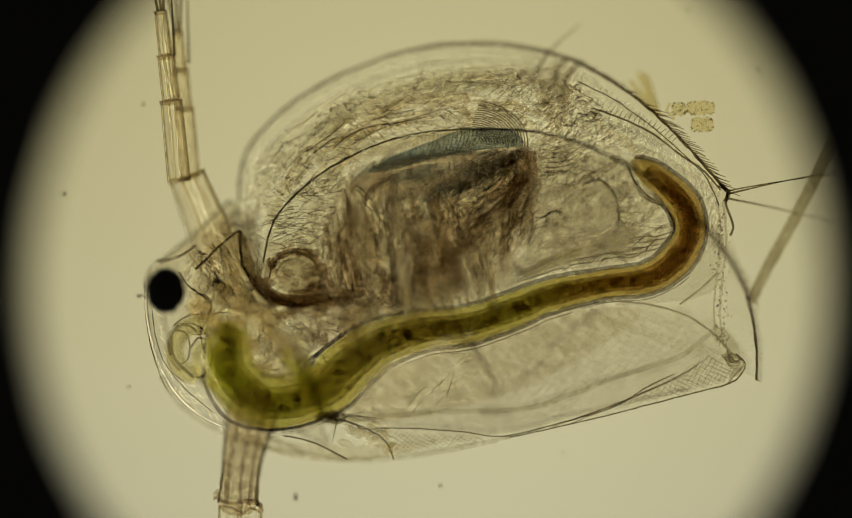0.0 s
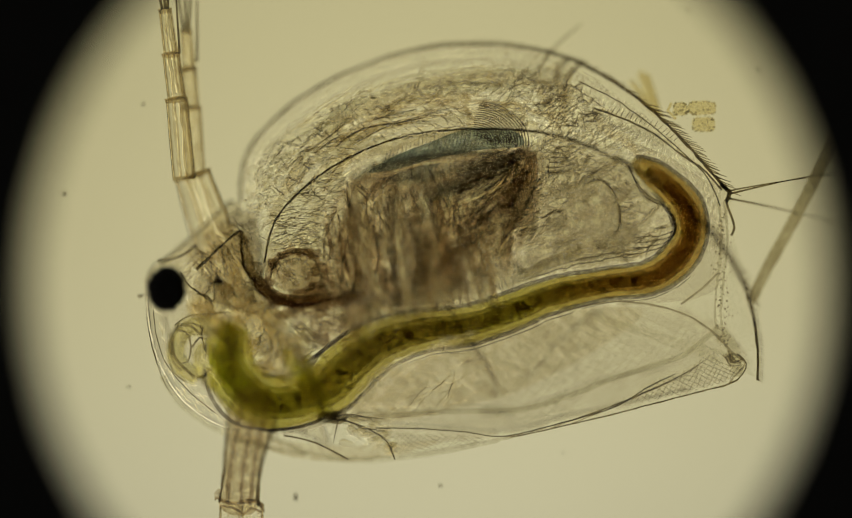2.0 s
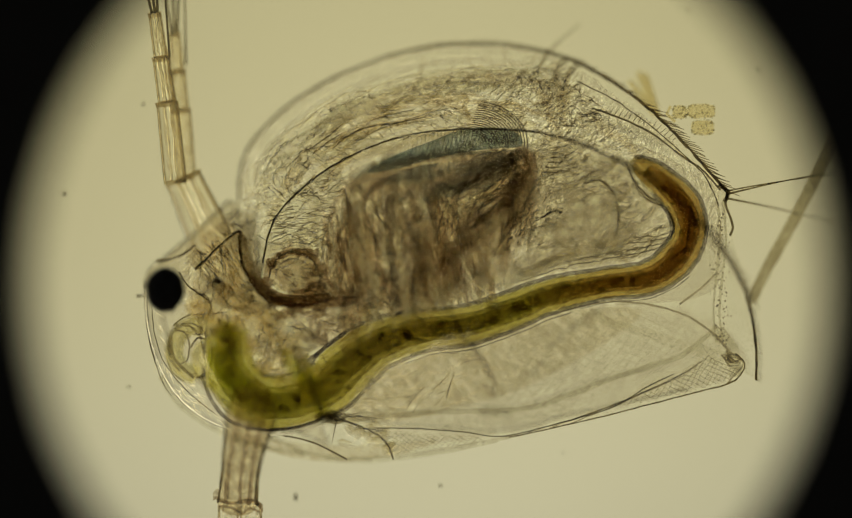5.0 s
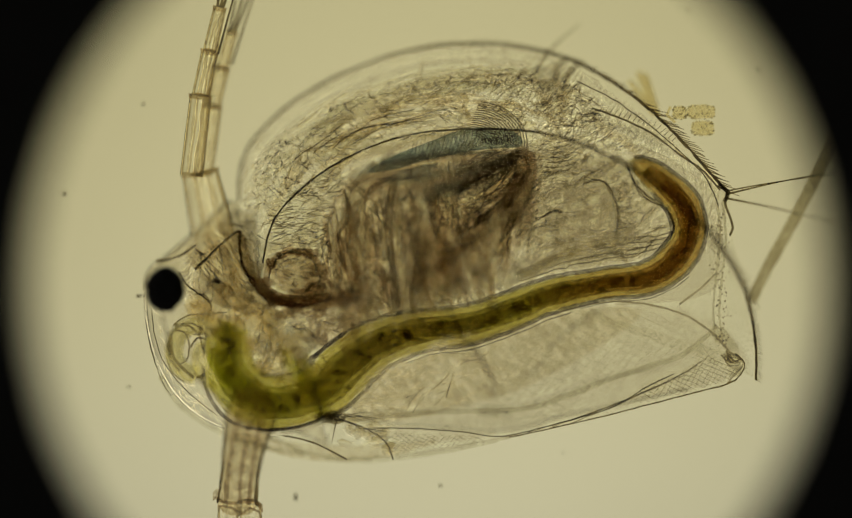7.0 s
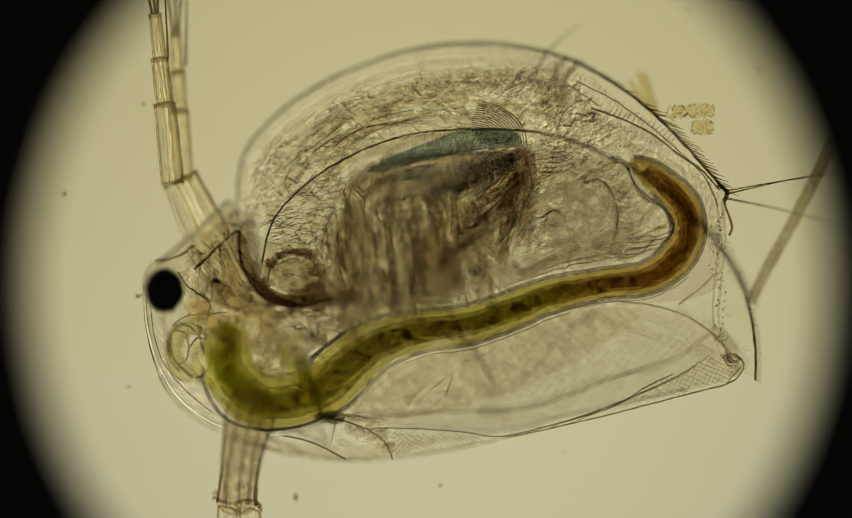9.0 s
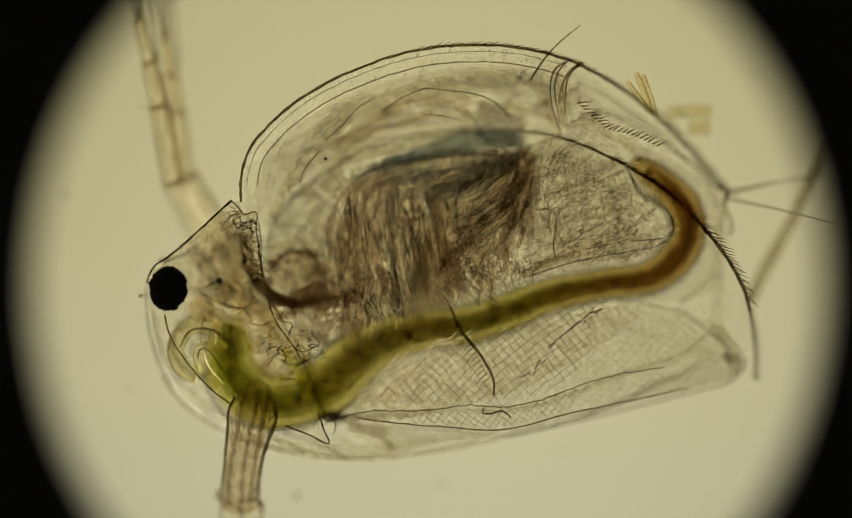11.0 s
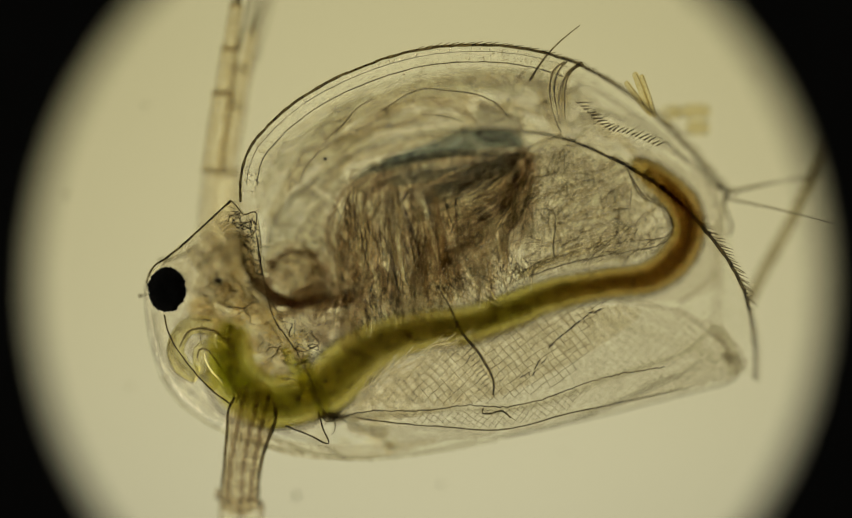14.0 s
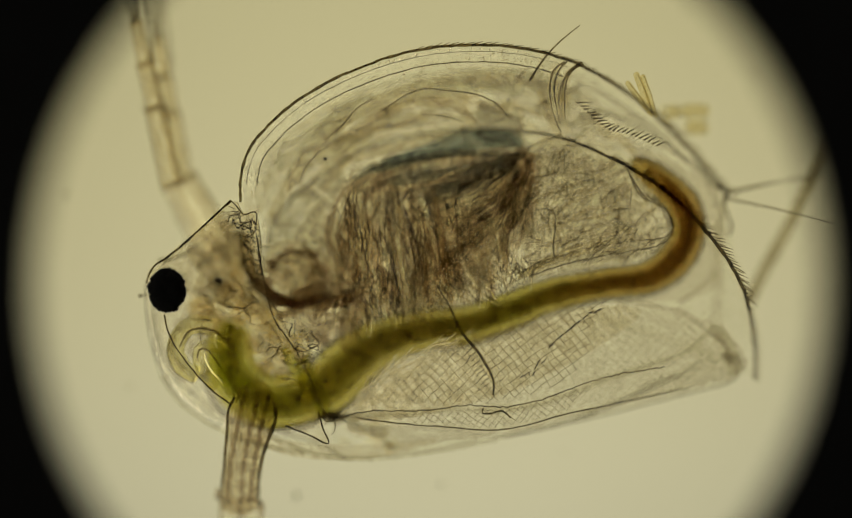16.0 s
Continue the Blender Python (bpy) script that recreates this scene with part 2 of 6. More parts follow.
def dome(sh, rim, centre, bulge, rings=14, thick=3.0, power=0.5):
    """A curved plate with a rim of chart places, bulging towards z; thick gives it an inner face."""
    rim = np.array(rim, float)
    n = len(rim)
    c = np.array(centre, float)
    verts, faces = [], []
    for layer in (0, 1):
        for j in range(1, rings + 1):
            t = j / rings
            for q in rim:
                v = c + (q - c) * t
                z = v[2] + bulge * (1 - t * t) ** power - layer * thick * math.copysign(1, bulge)
                verts.append(P(v[0], v[1], z))
        verts.append(P(c[0], c[1], c[2] + bulge - layer * thick * math.copysign(1, bulge)))
    size = n * rings + 1
    for layer in (0, 1):
        o = layer * size
        for k in range(n):
            k2 = (k + 1) % n
            faces.append((o + size - 1, o + k, o + k2)[:: 1 if layer == 0 else -1])
            for j in range(rings - 1):
                a = (o + j * n + k, o + j * n + n + k, o + j * n + n + k2, o + j * n + k2)
                faces.append(a[:: 1 if layer == 0 else -1])
    o = (rings - 1) * n
    for k in range(n):
        k2 = (k + 1) % n
        faces.append((o + k, size + o + k, size + o + k2, o + k2))
    return sh.add(verts, faces)


def blob(sh, rim, centre, up, down=None, rings=6, wobble=0.0):
    """A closed soft body with the given outline, up units thick above it and down units below."""
    rim = np.array([(*q[:2], q[2] if len(q) > 2 else centre[2]) for q in rim], float)
    n = len(rim)
    c = np.array(centre, float)
    down = up if down is None else down
    verts, faces = [], []
    for h, sgn in ((up, 1), (down, -1)):
        for j in range(1, rings + (1 if sgn > 0 else 0)):
            t = math.sin(j / rings * math.pi / 2)
            for q in rim:
                v = c + (q - c) * t
                z = v[2] + sgn * h * math.sqrt(max(0, 1 - t * t))
                if wobble:
                    z += wobble * sgn * noise.noise(Vector((v[0] / 30, v[1] / 30, sgn)))
                verts.append(P(v[0], v[1], z))
        verts.append(P(c[0], c[1], c[2] + sgn * h))
    top = n * rings
    low = top + 1
    bottom = low + n * (rings - 1)
    for k in range(n):
        k2 = (k + 1) % n
        faces.append((top, k, k2))
        faces.append((bottom, low + k2, low + k))
        for j in range(rings - 1):
            faces.append((j * n + k, j * n + n + k, j * n + n + k2, j * n + k2))
        for j in range(rings - 2):
            faces.append((low + j * n + k2, low + j * n + n + k2, low + j * n + n + k, low + j * n + k))
        j = (rings - 2) * n
        faces.append((low + j + k2, (rings - 1) * n + k2, (rings - 1) * n + k, low + j + k))
    return sh.add(verts, faces)


def film(sh, rim, z, thick):
    """A thin even sheet with the given outline; its faces and its edge share no corners, so that the edge stays crisp."""
    n = len(rim)
    for sgn in (1, -1):
        o = len(sh.v)
        sh.v += [P(q[0], q[1], z + sgn * thick) for q in rim]
        sh.f.append(tuple(range(o, o + n))[::-sgn])
    o = len(sh.v)
    for q in rim:
        sh.v += [P(q[0], q[1], z + thick), P(q[0], q[1], z - thick)]
    sh.f += [(o + 2 * k, o + 2 * k + 1, o + 2 * ((k + 1) % n) + 1, o + 2 * ((k + 1) % n)) for k in range(n)]
    return sh


def bristle(sh, a, b, bend=0.0, r=1.2, z2=None, steps=5, sides=4):
    """A tapering hair from a to b, bowed sideways by bend."""
    a, b = np.array(a, float), np.array(b, float)
    d = b - a
    nrm = np.array([-d[1], d[0], 0.0])
    pts = [a + d * t + nrm * bend * math.sin(math.pi * t) for t in np.linspace(0, 1, steps)]
    return tube(sh, pts, np.linspace(r, r * 0.35, steps), sides)


def along(curve, gap):
    """Places and unit directions along a sampled curve at even gaps."""
    c = np.array(curve, float)
    seg = np.linalg.norm(np.diff(c[:, :2], axis=0), axis=1)
    s = np.concatenate([[0], np.cumsum(seg)])
    for q in np.arange(0, s[-1], gap):
        i = min(int(np.searchsorted(s, q, "right")) - 1, len(seg) - 1)
        t = (q - s[i]) / (seg[i] + 1e-9)
        d = c[i + 1] - c[i]
        yield c[i] + d * t, d / (np.linalg.norm(d) + 1e-9), q / s[-1]


def fringe(sh, curve, gap, length, lean, r=1.0, jitter=0.15, z=0.0, bend=0.05):
    """A comb of hairs along a curve; lean is their angle from its direction."""
    for p, d, q in along(curve, gap):
        a = math.atan2(d[1], d[0]) + radians(lean) + random.uniform(-jitter, jitter)
        ln = length * random.uniform(0.8, 1.15)
        bristle(sh, p, p + np.array([math.cos(a) * ln, math.sin(a) * ln, z]), random.uniform(-bend, bend), r, steps=3, sides=3)
    return sh


# ---- microscope ----
def plate(sh, x0, y0, x1, y1, z0, z1):
    v = [(x, y, z) for z in (z0, z1) for x, y in ((x0, y0), (x1, y0), (x1, y1), (x0, y1))]
    return sh.add(v, [(3, 2, 1, 0), (4, 5, 6, 7), (0, 1, 5, 4), (1, 2, 6, 5), (2, 3, 7, 6), (3, 0, 4, 7)])


def microscope_field():
    m, n, l = nodes_of("slide glass")
    g = n.new("ShaderNodeBsdfTransparent")
    g.inputs[0].default_value = (0.995, 0.998, 0.995, 1)
    gl = n.new("ShaderNodeBsdfGlossy")
    gl.inputs["Roughness"].default_value = 0.02
    fr = n.new("ShaderNodeFresnel")
    fr.inputs[0].default_value = 1.1
    mx = n.new("ShaderNodeMixShader")
    l.new(fr.outputs[0], mx.inputs[0])
    l.new(g.outputs[0], mx.inputs[1])
    l.new(gl.outputs[0], mx.inputs[2])
    out = n.new("ShaderNodeOutputMaterial")
    l.new(mx.outputs[0], out.inputs[0])
    slide = part("microscope_slide", plate(Shape(), -2.6, -2.2, 2.6, 2.2, -1.0, 0.0), m)
    tagged(slide, "clear glass microscope slide carrying the specimen", "microscope slide", kind="structure")
    sh = Shape()
    ring = [(7.6 * math.cos(a), 7.6 * math.sin(a)) for a in np.linspace(0, 2 * math.pi, 64, False)]
    sh.add([(x, y, z) for z in (-16.0, -16.4) for x, y in ring],
           [tuple(range(64)), tuple(range(64, 128))[::-1]] + [(k, 64 + k, 64 + (k + 1) % 64, (k + 1) % 64) for k in range(64)])
    lamp = part("condenser_lens", sh, LIGHT)
    tagged(lamp, "glowing pale yellow condenser lens far below the slide", "lamp", kind="structure")
    # the eyepiece stop: a black ring with an oval opening, out of focus over the slide
    sh = Shape()
    N = 128
    v, f = [], []
    for k in range(N):
        a = 2 * math.pi * k / N
        for rx, ry, z in ((STOP_A, STOP_B, STOP_Z), (STOP_A, STOP_B, STOP_Z + 0.1), (3.1, 3.1, STOP_Z + 0.1), (3.1, 3.1, STOP_Z)):
            v.append((rx * math.cos(a) + (4 * S if rx < 3 else 0), ry * math.sin(a) + (STOP_Y if rx < 4 else 0), z))
    for k in range(N):
        for i in range(4):
            a, b = k * 4, (k + 1) % N * 4
            f.append((a + i, b + i, b + (i + 1) % 4, a + (i + 1) % 4))
    stop = part("eyepiece_stop", sh.add(v, f), METAL)
    tagged(stop, "matt black metal field stop ring round the view", "field stop", kind="structure")
    # posts that carry the stop
    for x, y in ((-2.75, 0), (2.75, 0), (0, -2.75), (0, 2.75)):
        sh = Shape()
        plate(sh, x - 0.06, y - 0.06, x + 0.06, y + 0.06, -16.0, STOP_Z)
        tagged(part("stop_post", sh, METAL), "slim black metal post under the field stop", "post", kind="structure")


STOP_Z = 3.0
STOP_A, STOP_B, STOP_Y = 731 * S * (FAR + 0.3 - STOP_Z) / FAR, 752 * S * (FAR + 0.3 - STOP_Z) / FAR, -46 * S
microscope_field()

# ---- water flea ----
flea = tagged(new("water_flea"), "translucent olive brown water flea lying on its side on glass", "water flea")

# margins of the two valves
NEAR_MARGIN = spline([(441, 372, 150), (443, 320, 150), (462, 268, 150), (520, 205, 150), (600, 152, 150), (700, 110, 150), (790, 88, 150), (880, 82, 145), (960, 88, 130),
                      (1040, 108, 80), (1110, 142, 0), (1180, 190, -70), (1240, 245, -110), (1290, 300, -125), (1335, 352, -125)])
FAR_MARGIN = spline([(486, 485, -120), (495, 435, -120), (515, 392, -120), (560, 345, -120), (620, 302, -120), (700, 265, -120), (780, 246, -120), (870, 239, -110), (960, 241, -60), (1040, 255, 10),
                     (1110, 283, 70), (1180, 320, 132), (1240, 362, 150), (1300, 425, 150), (1345, 485, 130), (1372, 540, 60), (1386, 600, -60), (1391, 660, -110), (1390, 700, -120)])
BACK = spline([(1352, 650, -120), (1370, 668, -120), (1362, 688, -120), (1338, 706, -115), (1240, 732, -110), (1100, 768, -100), (930, 806, -90), (820, 828, -30), (720, 842, 20), (640, 845, 40), (560, 832, 40), (490, 800, 30)])


def valves():
    rim = np.concatenate([NEAR_MARGIN[::2], spline([(1345, 375, -120), (1345, 430, -100), (1385, 560, -80), (1388, 640, -110)])[::3], BACK[1::3],
                          spline([(470, 760, 20), (455, 600, 100), (450, 470, 140)])[::4]])
    near = part("near_valve", dome(Shape(), rim, (880, 480, 20), 135, 16, 3.0, 0.4), SHELL, flea, "clear domed shell valve with a net pattern")
    rim = np.concatenate([FAR_MARGIN[::2], BACK[1::3], spline([(480, 740, -80), (475, 600, -110)])[::4]])
    far = part("far_valve", dome(Shape(), rim, (900, 520, -60), -80, 16, 3.0, 0.4), SHELL, flea, "clear domed shell valve lying on the glass")
    part("margin", tube(Shape(), NEAR_MARGIN, 2.6, 6), RIM, near, "dark thickened rim")
    part("margin", tube(Shape(), FAR_MARGIN, np.interp(FAR_MARGIN[:, 0], [900, 1150, 1300, 1380, 1392], [2.0, 3.0, 3.4, 3.2, 2.2]), 6), RIM, far, "dark thickened rim")
    cut = int(len(BACK) * 0.52)
    part("hinge", tube(Shape(), BACK[:cut], np.linspace(1.5, 1.1, cut), 6), LINE, near)
    part("hinge", tube(Shape(), BACK[cut - 4:], np.concatenate([np.linspace(1.2, 5.5, 12), np.full(len(BACK) - cut - 8, 5.5)]), 8), MIST, near)
    c = spline([(420, 795, 10), (520, 824, 10), (620, 834, 10), (720, 828, 0), (800, 812, -20)])
    part("belly_fold", tube(Shape(), c, 15 * np.sin(np.linspace(0.3, 2.9, len(c))), 10, flat=0.6), FLESH, near, "soft brown fold along the lower edge")
    return near, far


near_valve, far_valve = valves()


def wander(n, length, start, angle, turn, z, wiggle=0.25):
    """A freely bending path of n places."""
    p, a, out = np.array(start, float), angle, []
    for _ in range(n):
        out.append((p[0], p[1], z))
        p = p + length / n * np.array([math.cos(a), math.sin(a)])
        a += turn / n + random.gauss(0, wiggle)
        z += random.gauss(0, 3)
    return out


def oval(x, y, rx, ry, rough=0.12, n=14):
    return [(x + rx * math.cos(a) * random.uniform(1 - rough, 1 + rough), y + ry * math.sin(a) * random.uniform(1 - rough, 1 + rough)) for a in np.linspace(0, 2 * math.pi, n, False)]


def bundle(sh, ctrl, width, count, r):
    """A band of count fine strands that run together along control places."""
    for k in range(count):
        o = (k + 0.5) / count * 2 - 1
        e = offset(spline(ctrl, 10), o * width * random.uniform(0.8, 1.2))
        n = len(e)
        s = 0.45 + 0.55 * np.sin(np.linspace(0.25, math.pi - 0.25, n))
        mid = spline(ctrl, 10)
        e[:, :2] = mid[:, :2] + (e[:, :2] - mid[:, :2]) * s[:, None]
        e[:, 2] += random.uniform(-12, 12)
        tube(sh, e, r * random.uniform(0.6, 1.4) * (s * 1.6 - 0.6).clip(0.15, 1), 4)
    return sh


def inside(x, y, poly):
    hit = False
    for i in range(len(poly)):
        (x1, y1), (x2, y2) = poly[i - 1][:2], poly[i][:2]
        if (y1 > y) != (y2 > y) and x < (x2 - x1) * (y - y1) / (y2 - y1) + x1:
            hit = not hit
    return hit


def scatter(sh, count, poly, z, dz, length, angle, spread, r, turn=0.8, wiggle=0.15):
    """Hairs strewn inside an outline, lying roughly along an angle."""
    xs, ys = [q[0] for q in poly], [q[1] for q in poly]
    done = 0
    while done < count:
        x, y = random.uniform(min(xs), max(xs)), random.uniform(min(ys), max(ys))
        if not inside(x, y, poly):
            continue
        done += 1
        ln = length * random.uniform(0.4, 1.4)
        a = radians(angle + random.gauss(0, spread))
        pts = wander(6, ln, (x, y), a, random.uniform(-turn, turn), z + random.uniform(-dz, dz), wiggle)
        tube(sh, pts, np.linspace(r, r * 0.5, 6) * random.uniform(0.6, 1.3), 3)
    return sh


def offset(curve, d):
    c = np.array(curve, float)
    g = np.gradient(c[:, :2], axis=0)
    g /= np.linalg.norm(g, axis=1)[:, None] + 1e-9
    o = c.copy()
    o[:, 0] -= g[:, 1] * d
    o[:, 1] += g[:, 0] * d
    return o


def shell_details():
    # parallel ridges and granules inside the near margin
    sh = Shape()
    for d, r, z in ((12, 0.6, 4), (31, 1.0, 14)):
        c = offset(NEAR_MARGIN, d)[4:90]
        c[:, 2] += z
        tube(sh, c, r, 4)
    part("ridge", sh, LINE, near_valve)
    sh = Shape()
    m = NEAR_MARGIN
    for _ in range(2600):
        i = random.randrange(2, int(len(m) * 0.66))
        d = random.uniform(5, 34) if random.random() < 0.45 else 5 + 75 * random.random() ** 1.3
        q = offset(m[max(0, i - 1):i + 2], d)
        q = q[1] + (q[2] - q[1]) * random.random()
        r = random.uniform(0.9, 2.2)
        x, y, z = q[0], q[1], q[2] + d * 0.5
        sh.add([P(x + r, y, z), P(x - r, y, z), P(x, y + r, z), P(x, y - r, z), P(x, y, z + r), P(x, y, z - r)],
               [(0, 2, 4), (2, 1, 4), (1, 3, 4), (3, 0, 4), (2, 0, 5), (1, 2, 5), (3, 1, 5), (0, 3, 5)])
    part("granules", sh, GRAIN, near_valve, kind="stuff")
    # spines along both margins
    sh = Shape()
    n = len(m)
    fringe(sh, m[int(n * 0.40):int(n * 0.63)], 15, 19, -16, 2.1, 0.06)
    fringe(sh, m[int(n * 0.63):int(n * 0.80)], 9, 23, -18, 1.9, 0.06)
    fringe(sh, m[int(n * 0.80):], 6.8, 30, -28, 1.9, 0.08)
    part("spine", sh, HAIR, near_valve)
    sh = Shape()
    m = FAR_MARGIN
    n = len(m)
    fringe(sh, m[(m[:, 0] > 1110) & (m[:, 0] < 1250)], 7.5, 19, -24, 1.7, 0.08)
    fringe(sh, m[(m[:, 0] >= 1250) & (m[:, 0] < 1378)], 7.5, 26, -34, 2.0, 0.08)
    fringe(sh, m[m[:, 0] >= 1378], 4.2, 13, -62, 1.2, 0.08)
    part("spine", sh, HAIR, far_valve)
    # second row of short teeth
    sh = Shape()
    fringe(sh, spline([(1062, 190, 150), (1090, 215, 150), (1120, 238, 150), (1160, 248, 150), (1212, 270, 150)]), 8.5, 19, -50, 2.5, 0.12)
    fringe(sh, spline([(1105, 205, -120), (1160, 222, -120), (1200, 238, -120), (1240, 262, -120)]), 9, 16, -75, 1.2, 0.12)
    part("tooth", sh, HAIR, near_valve)
    sh = Shape()
    tube(sh, spline([(1090, 200, -120), (1150, 222, -120), (1205, 250, -120), (1250, 285, -120), (1290, 312, -120), (1325, 350, -120)]), 1.8, 4)
    tube(sh, spline([(1060, 150, -90), (1130, 185, -110), (1200, 235, -120), (1262, 290, -120), (1300, 330, -120), (1322, 380, -120)]), 1.1, 4)
    tube(sh, spline([(1338, 352, -120), (1334, 375, -120), (1343, 400, -120), (1348, 420, -120), (1342, 434, -120)]), 2.2, 4)
    part("fold", sh, LINE, far_valve)
    sh = Shape()
    for dx in (0, 11):
        tube(sh, spline([(1318 + dx, 372, -120), (1324 + dx, 440, -120), (1316 + dx, 520, -120), (1312 + dx, 580, -120), (1318 + dx, 630, -118)]), 2.6, 5)
    part("fold", sh, MIST, far_valve)
    sh = Shape()
    for _ in range(110):
        x, y, r = random.gauss(1326, 9), random.uniform(390, 640), random.uniform(1.0, 2.4)
        blob(sh, oval(x, y, r, r, 0.2, 6), (x, y, -118), r, None, 2)
    part("dots", sh, SOFT, far_valve, kind="stuff")
    # wrinkles of the inner fold
    sh, fine = Shape(), Shape()
    m = NEAR_MARGIN
    for _ in range(110):
        i = random.randrange(2, int(len(m) * 0.70))
        k = random.randrange(5, 16)
        d = random.uniform(36, 165)
        c = m[i:i + k]
        if len(c) < 4:
            continue
        c = offset(c, d)
        tilt = random.gauss(0, 10)
        c[:, 0] += np.linspace(0, tilt, len(c)) + np.random.normal(0, 1.3, len(c))
        c[:, 1] += np.linspace(0, -tilt, len(c)) + np.random.normal(0, 1.3, len(c))
        c[:, 2] = -115 + random.uniform(-25, 25)
        dark = random.random() < 0.08
        tube(sh if dark else fine, c, random.uniform(0.6, 1.1) if dark else random.uniform(1.2, 2.4), 4)
    part("wrinkles", sh, HAIR, far_valve, kind="stuff")
    part("fine_wrinkles", fine, CLEAR, far_valve, kind="stuff")
    # granular olive edge of the inner fold
    edge = spline([(462, 350), (470, 312), (500, 270), (559, 230), (630, 186), (707, 160), (773, 143), (850, 130), (930, 126), (1000, 132)], 6)
    for d, z, r in ((6, -30, 15), (26, 10, 20)):
        e = np.column_stack([offset(np.column_stack([edge, edge[:, 0] * 0]), d)[:, :2], np.full(len(edge), z)])
        part("fold_edge", tube(Shape(), e, r * np.sin(np.linspace(0.25, math.pi - 0.2, len(e))), 10, flat=0.7), OLIVE, far_valve, "soft olive edge of the inner fold")
    sh = Shape()
    for _ in range(900):
        i = random.randrange(1, len(edge) - 1)
        d = random.gauss(16, 11)
        g = edge[i + 1] - edge[i - 1]
        g = g / np.hypot(*g)
        x, y = edge[i] + g * random.uniform(-3, 3) + np.array([-g[1], g[0]]) * d
        z, r, q = -114 + random.uniform(-10, 10), random.uniform(1.6, 3.6), random.uniform(0.6, 1.7)
        sh.add([P(x + r * q * g[0], y + r * q * g[1], z), P(x - r * q * g[0], y - r * q * g[1], z), P(x - r * g[1], y + r * g[0], z), P(x + r * g[1], y - r * g[0], z), P(x, y, z + r), P(x, y, z - r)],
               [(0, 2, 4), (2, 1, 4), (1, 3, 4), (3, 0, 4), (2, 0, 5), (1, 2, 5), (3, 1, 5), (0, 3, 5)])
    part("granules", sh, GRAIN, far_valve, kind="stuff")
    # long smooth folds under the margin
    sh, pale = Shape(), Shape()
    for k in range(15):
        u = k / 14
        a, b = 470 + 90 * u, 770 + 110 * math.sin(3 * u)
        c = [(a + 20, 372 - 10 * u), (a + 62 + 10 * u, 300 - 5 * u), (a + 130 + 10 * u, 245 + 3 * u), ((a + b) / 2 + 50, 205 + 26 * u), (b, 176 + 34 * u), (b + 70, 172 + 46 * u)]
        j = random.uniform(-7, 7)
        c = spline([(x + random.gauss(0, 5), y + j + random.gauss(0, 3), -116 + random.uniform(-6, 6)) for x, y in c])
        lo = random.randrange(0, len(c) // 3)
        c = c[lo:lo + random.randrange(len(c) // 3, len(c) * 2 // 3)]
        tube(sh if k % 4 == 0 else pale, c, random.uniform(0.7, 1.1) if k % 4 == 0 else random.uniform(1.6, 3.2), 5)
    part("long_fold", sh, LINE, far_valve)
    part("long_fold", pale, CLEAR, far_valve)
    # scaly texture at the front of the far valve
    sh = Shape()
    fr = [(447, 370), (452, 310), (500, 260), (600, 195), (680, 160), (690, 180), (610, 230), (560, 290), (545, 345), (505, 395), (490, 450)]
    scatter(sh, 300, fr, -120, 14, 20, -45, 25, 1.9, 0.6, 0.05)
    part("scales", sh, CLEAR, far_valve, kind="stuff")


def spot():
    part("pigment_spot", blob(Shape(), oval(598, 292, 4, 3.5, 0.2, 9), (598, 292, 120), 3.5, None, 3), RIM, near_valve, "small dark spot")


def net(sh, x0, y0, x1, y1, poly, gap, ang, z_at, r, bow=0.0):
    """Two families of crossing threads clipped to an outline."""
    cx, cy = (x0 + x1) / 2, (y0 + y1) / 2
    half = math.hypot(x1 - x0, y1 - y0) / 2
    for a in ang:
        ca, sa = math.cos(radians(a)), math.sin(radians(a))
        for off in np.arange(-half, half, gap):
            run = []
            for s in np.arange(-half, half + 1, 9):
                b = off + bow * s * s / half + 4.5 * noise.noise(Vector((s / 30, off / 22, a)))
                x, y = cx + ca * s - sa * b, cy + sa * s + ca * b
                if inside(x, y, poly):
                    run.append((x, y, z_at(x, y)))
                else:
                    if len(run) > 2:
                        tube(sh, run, r, 3)
                    run = []
            if len(run) > 2:
                tube(sh, run, r, 3)
    return sh


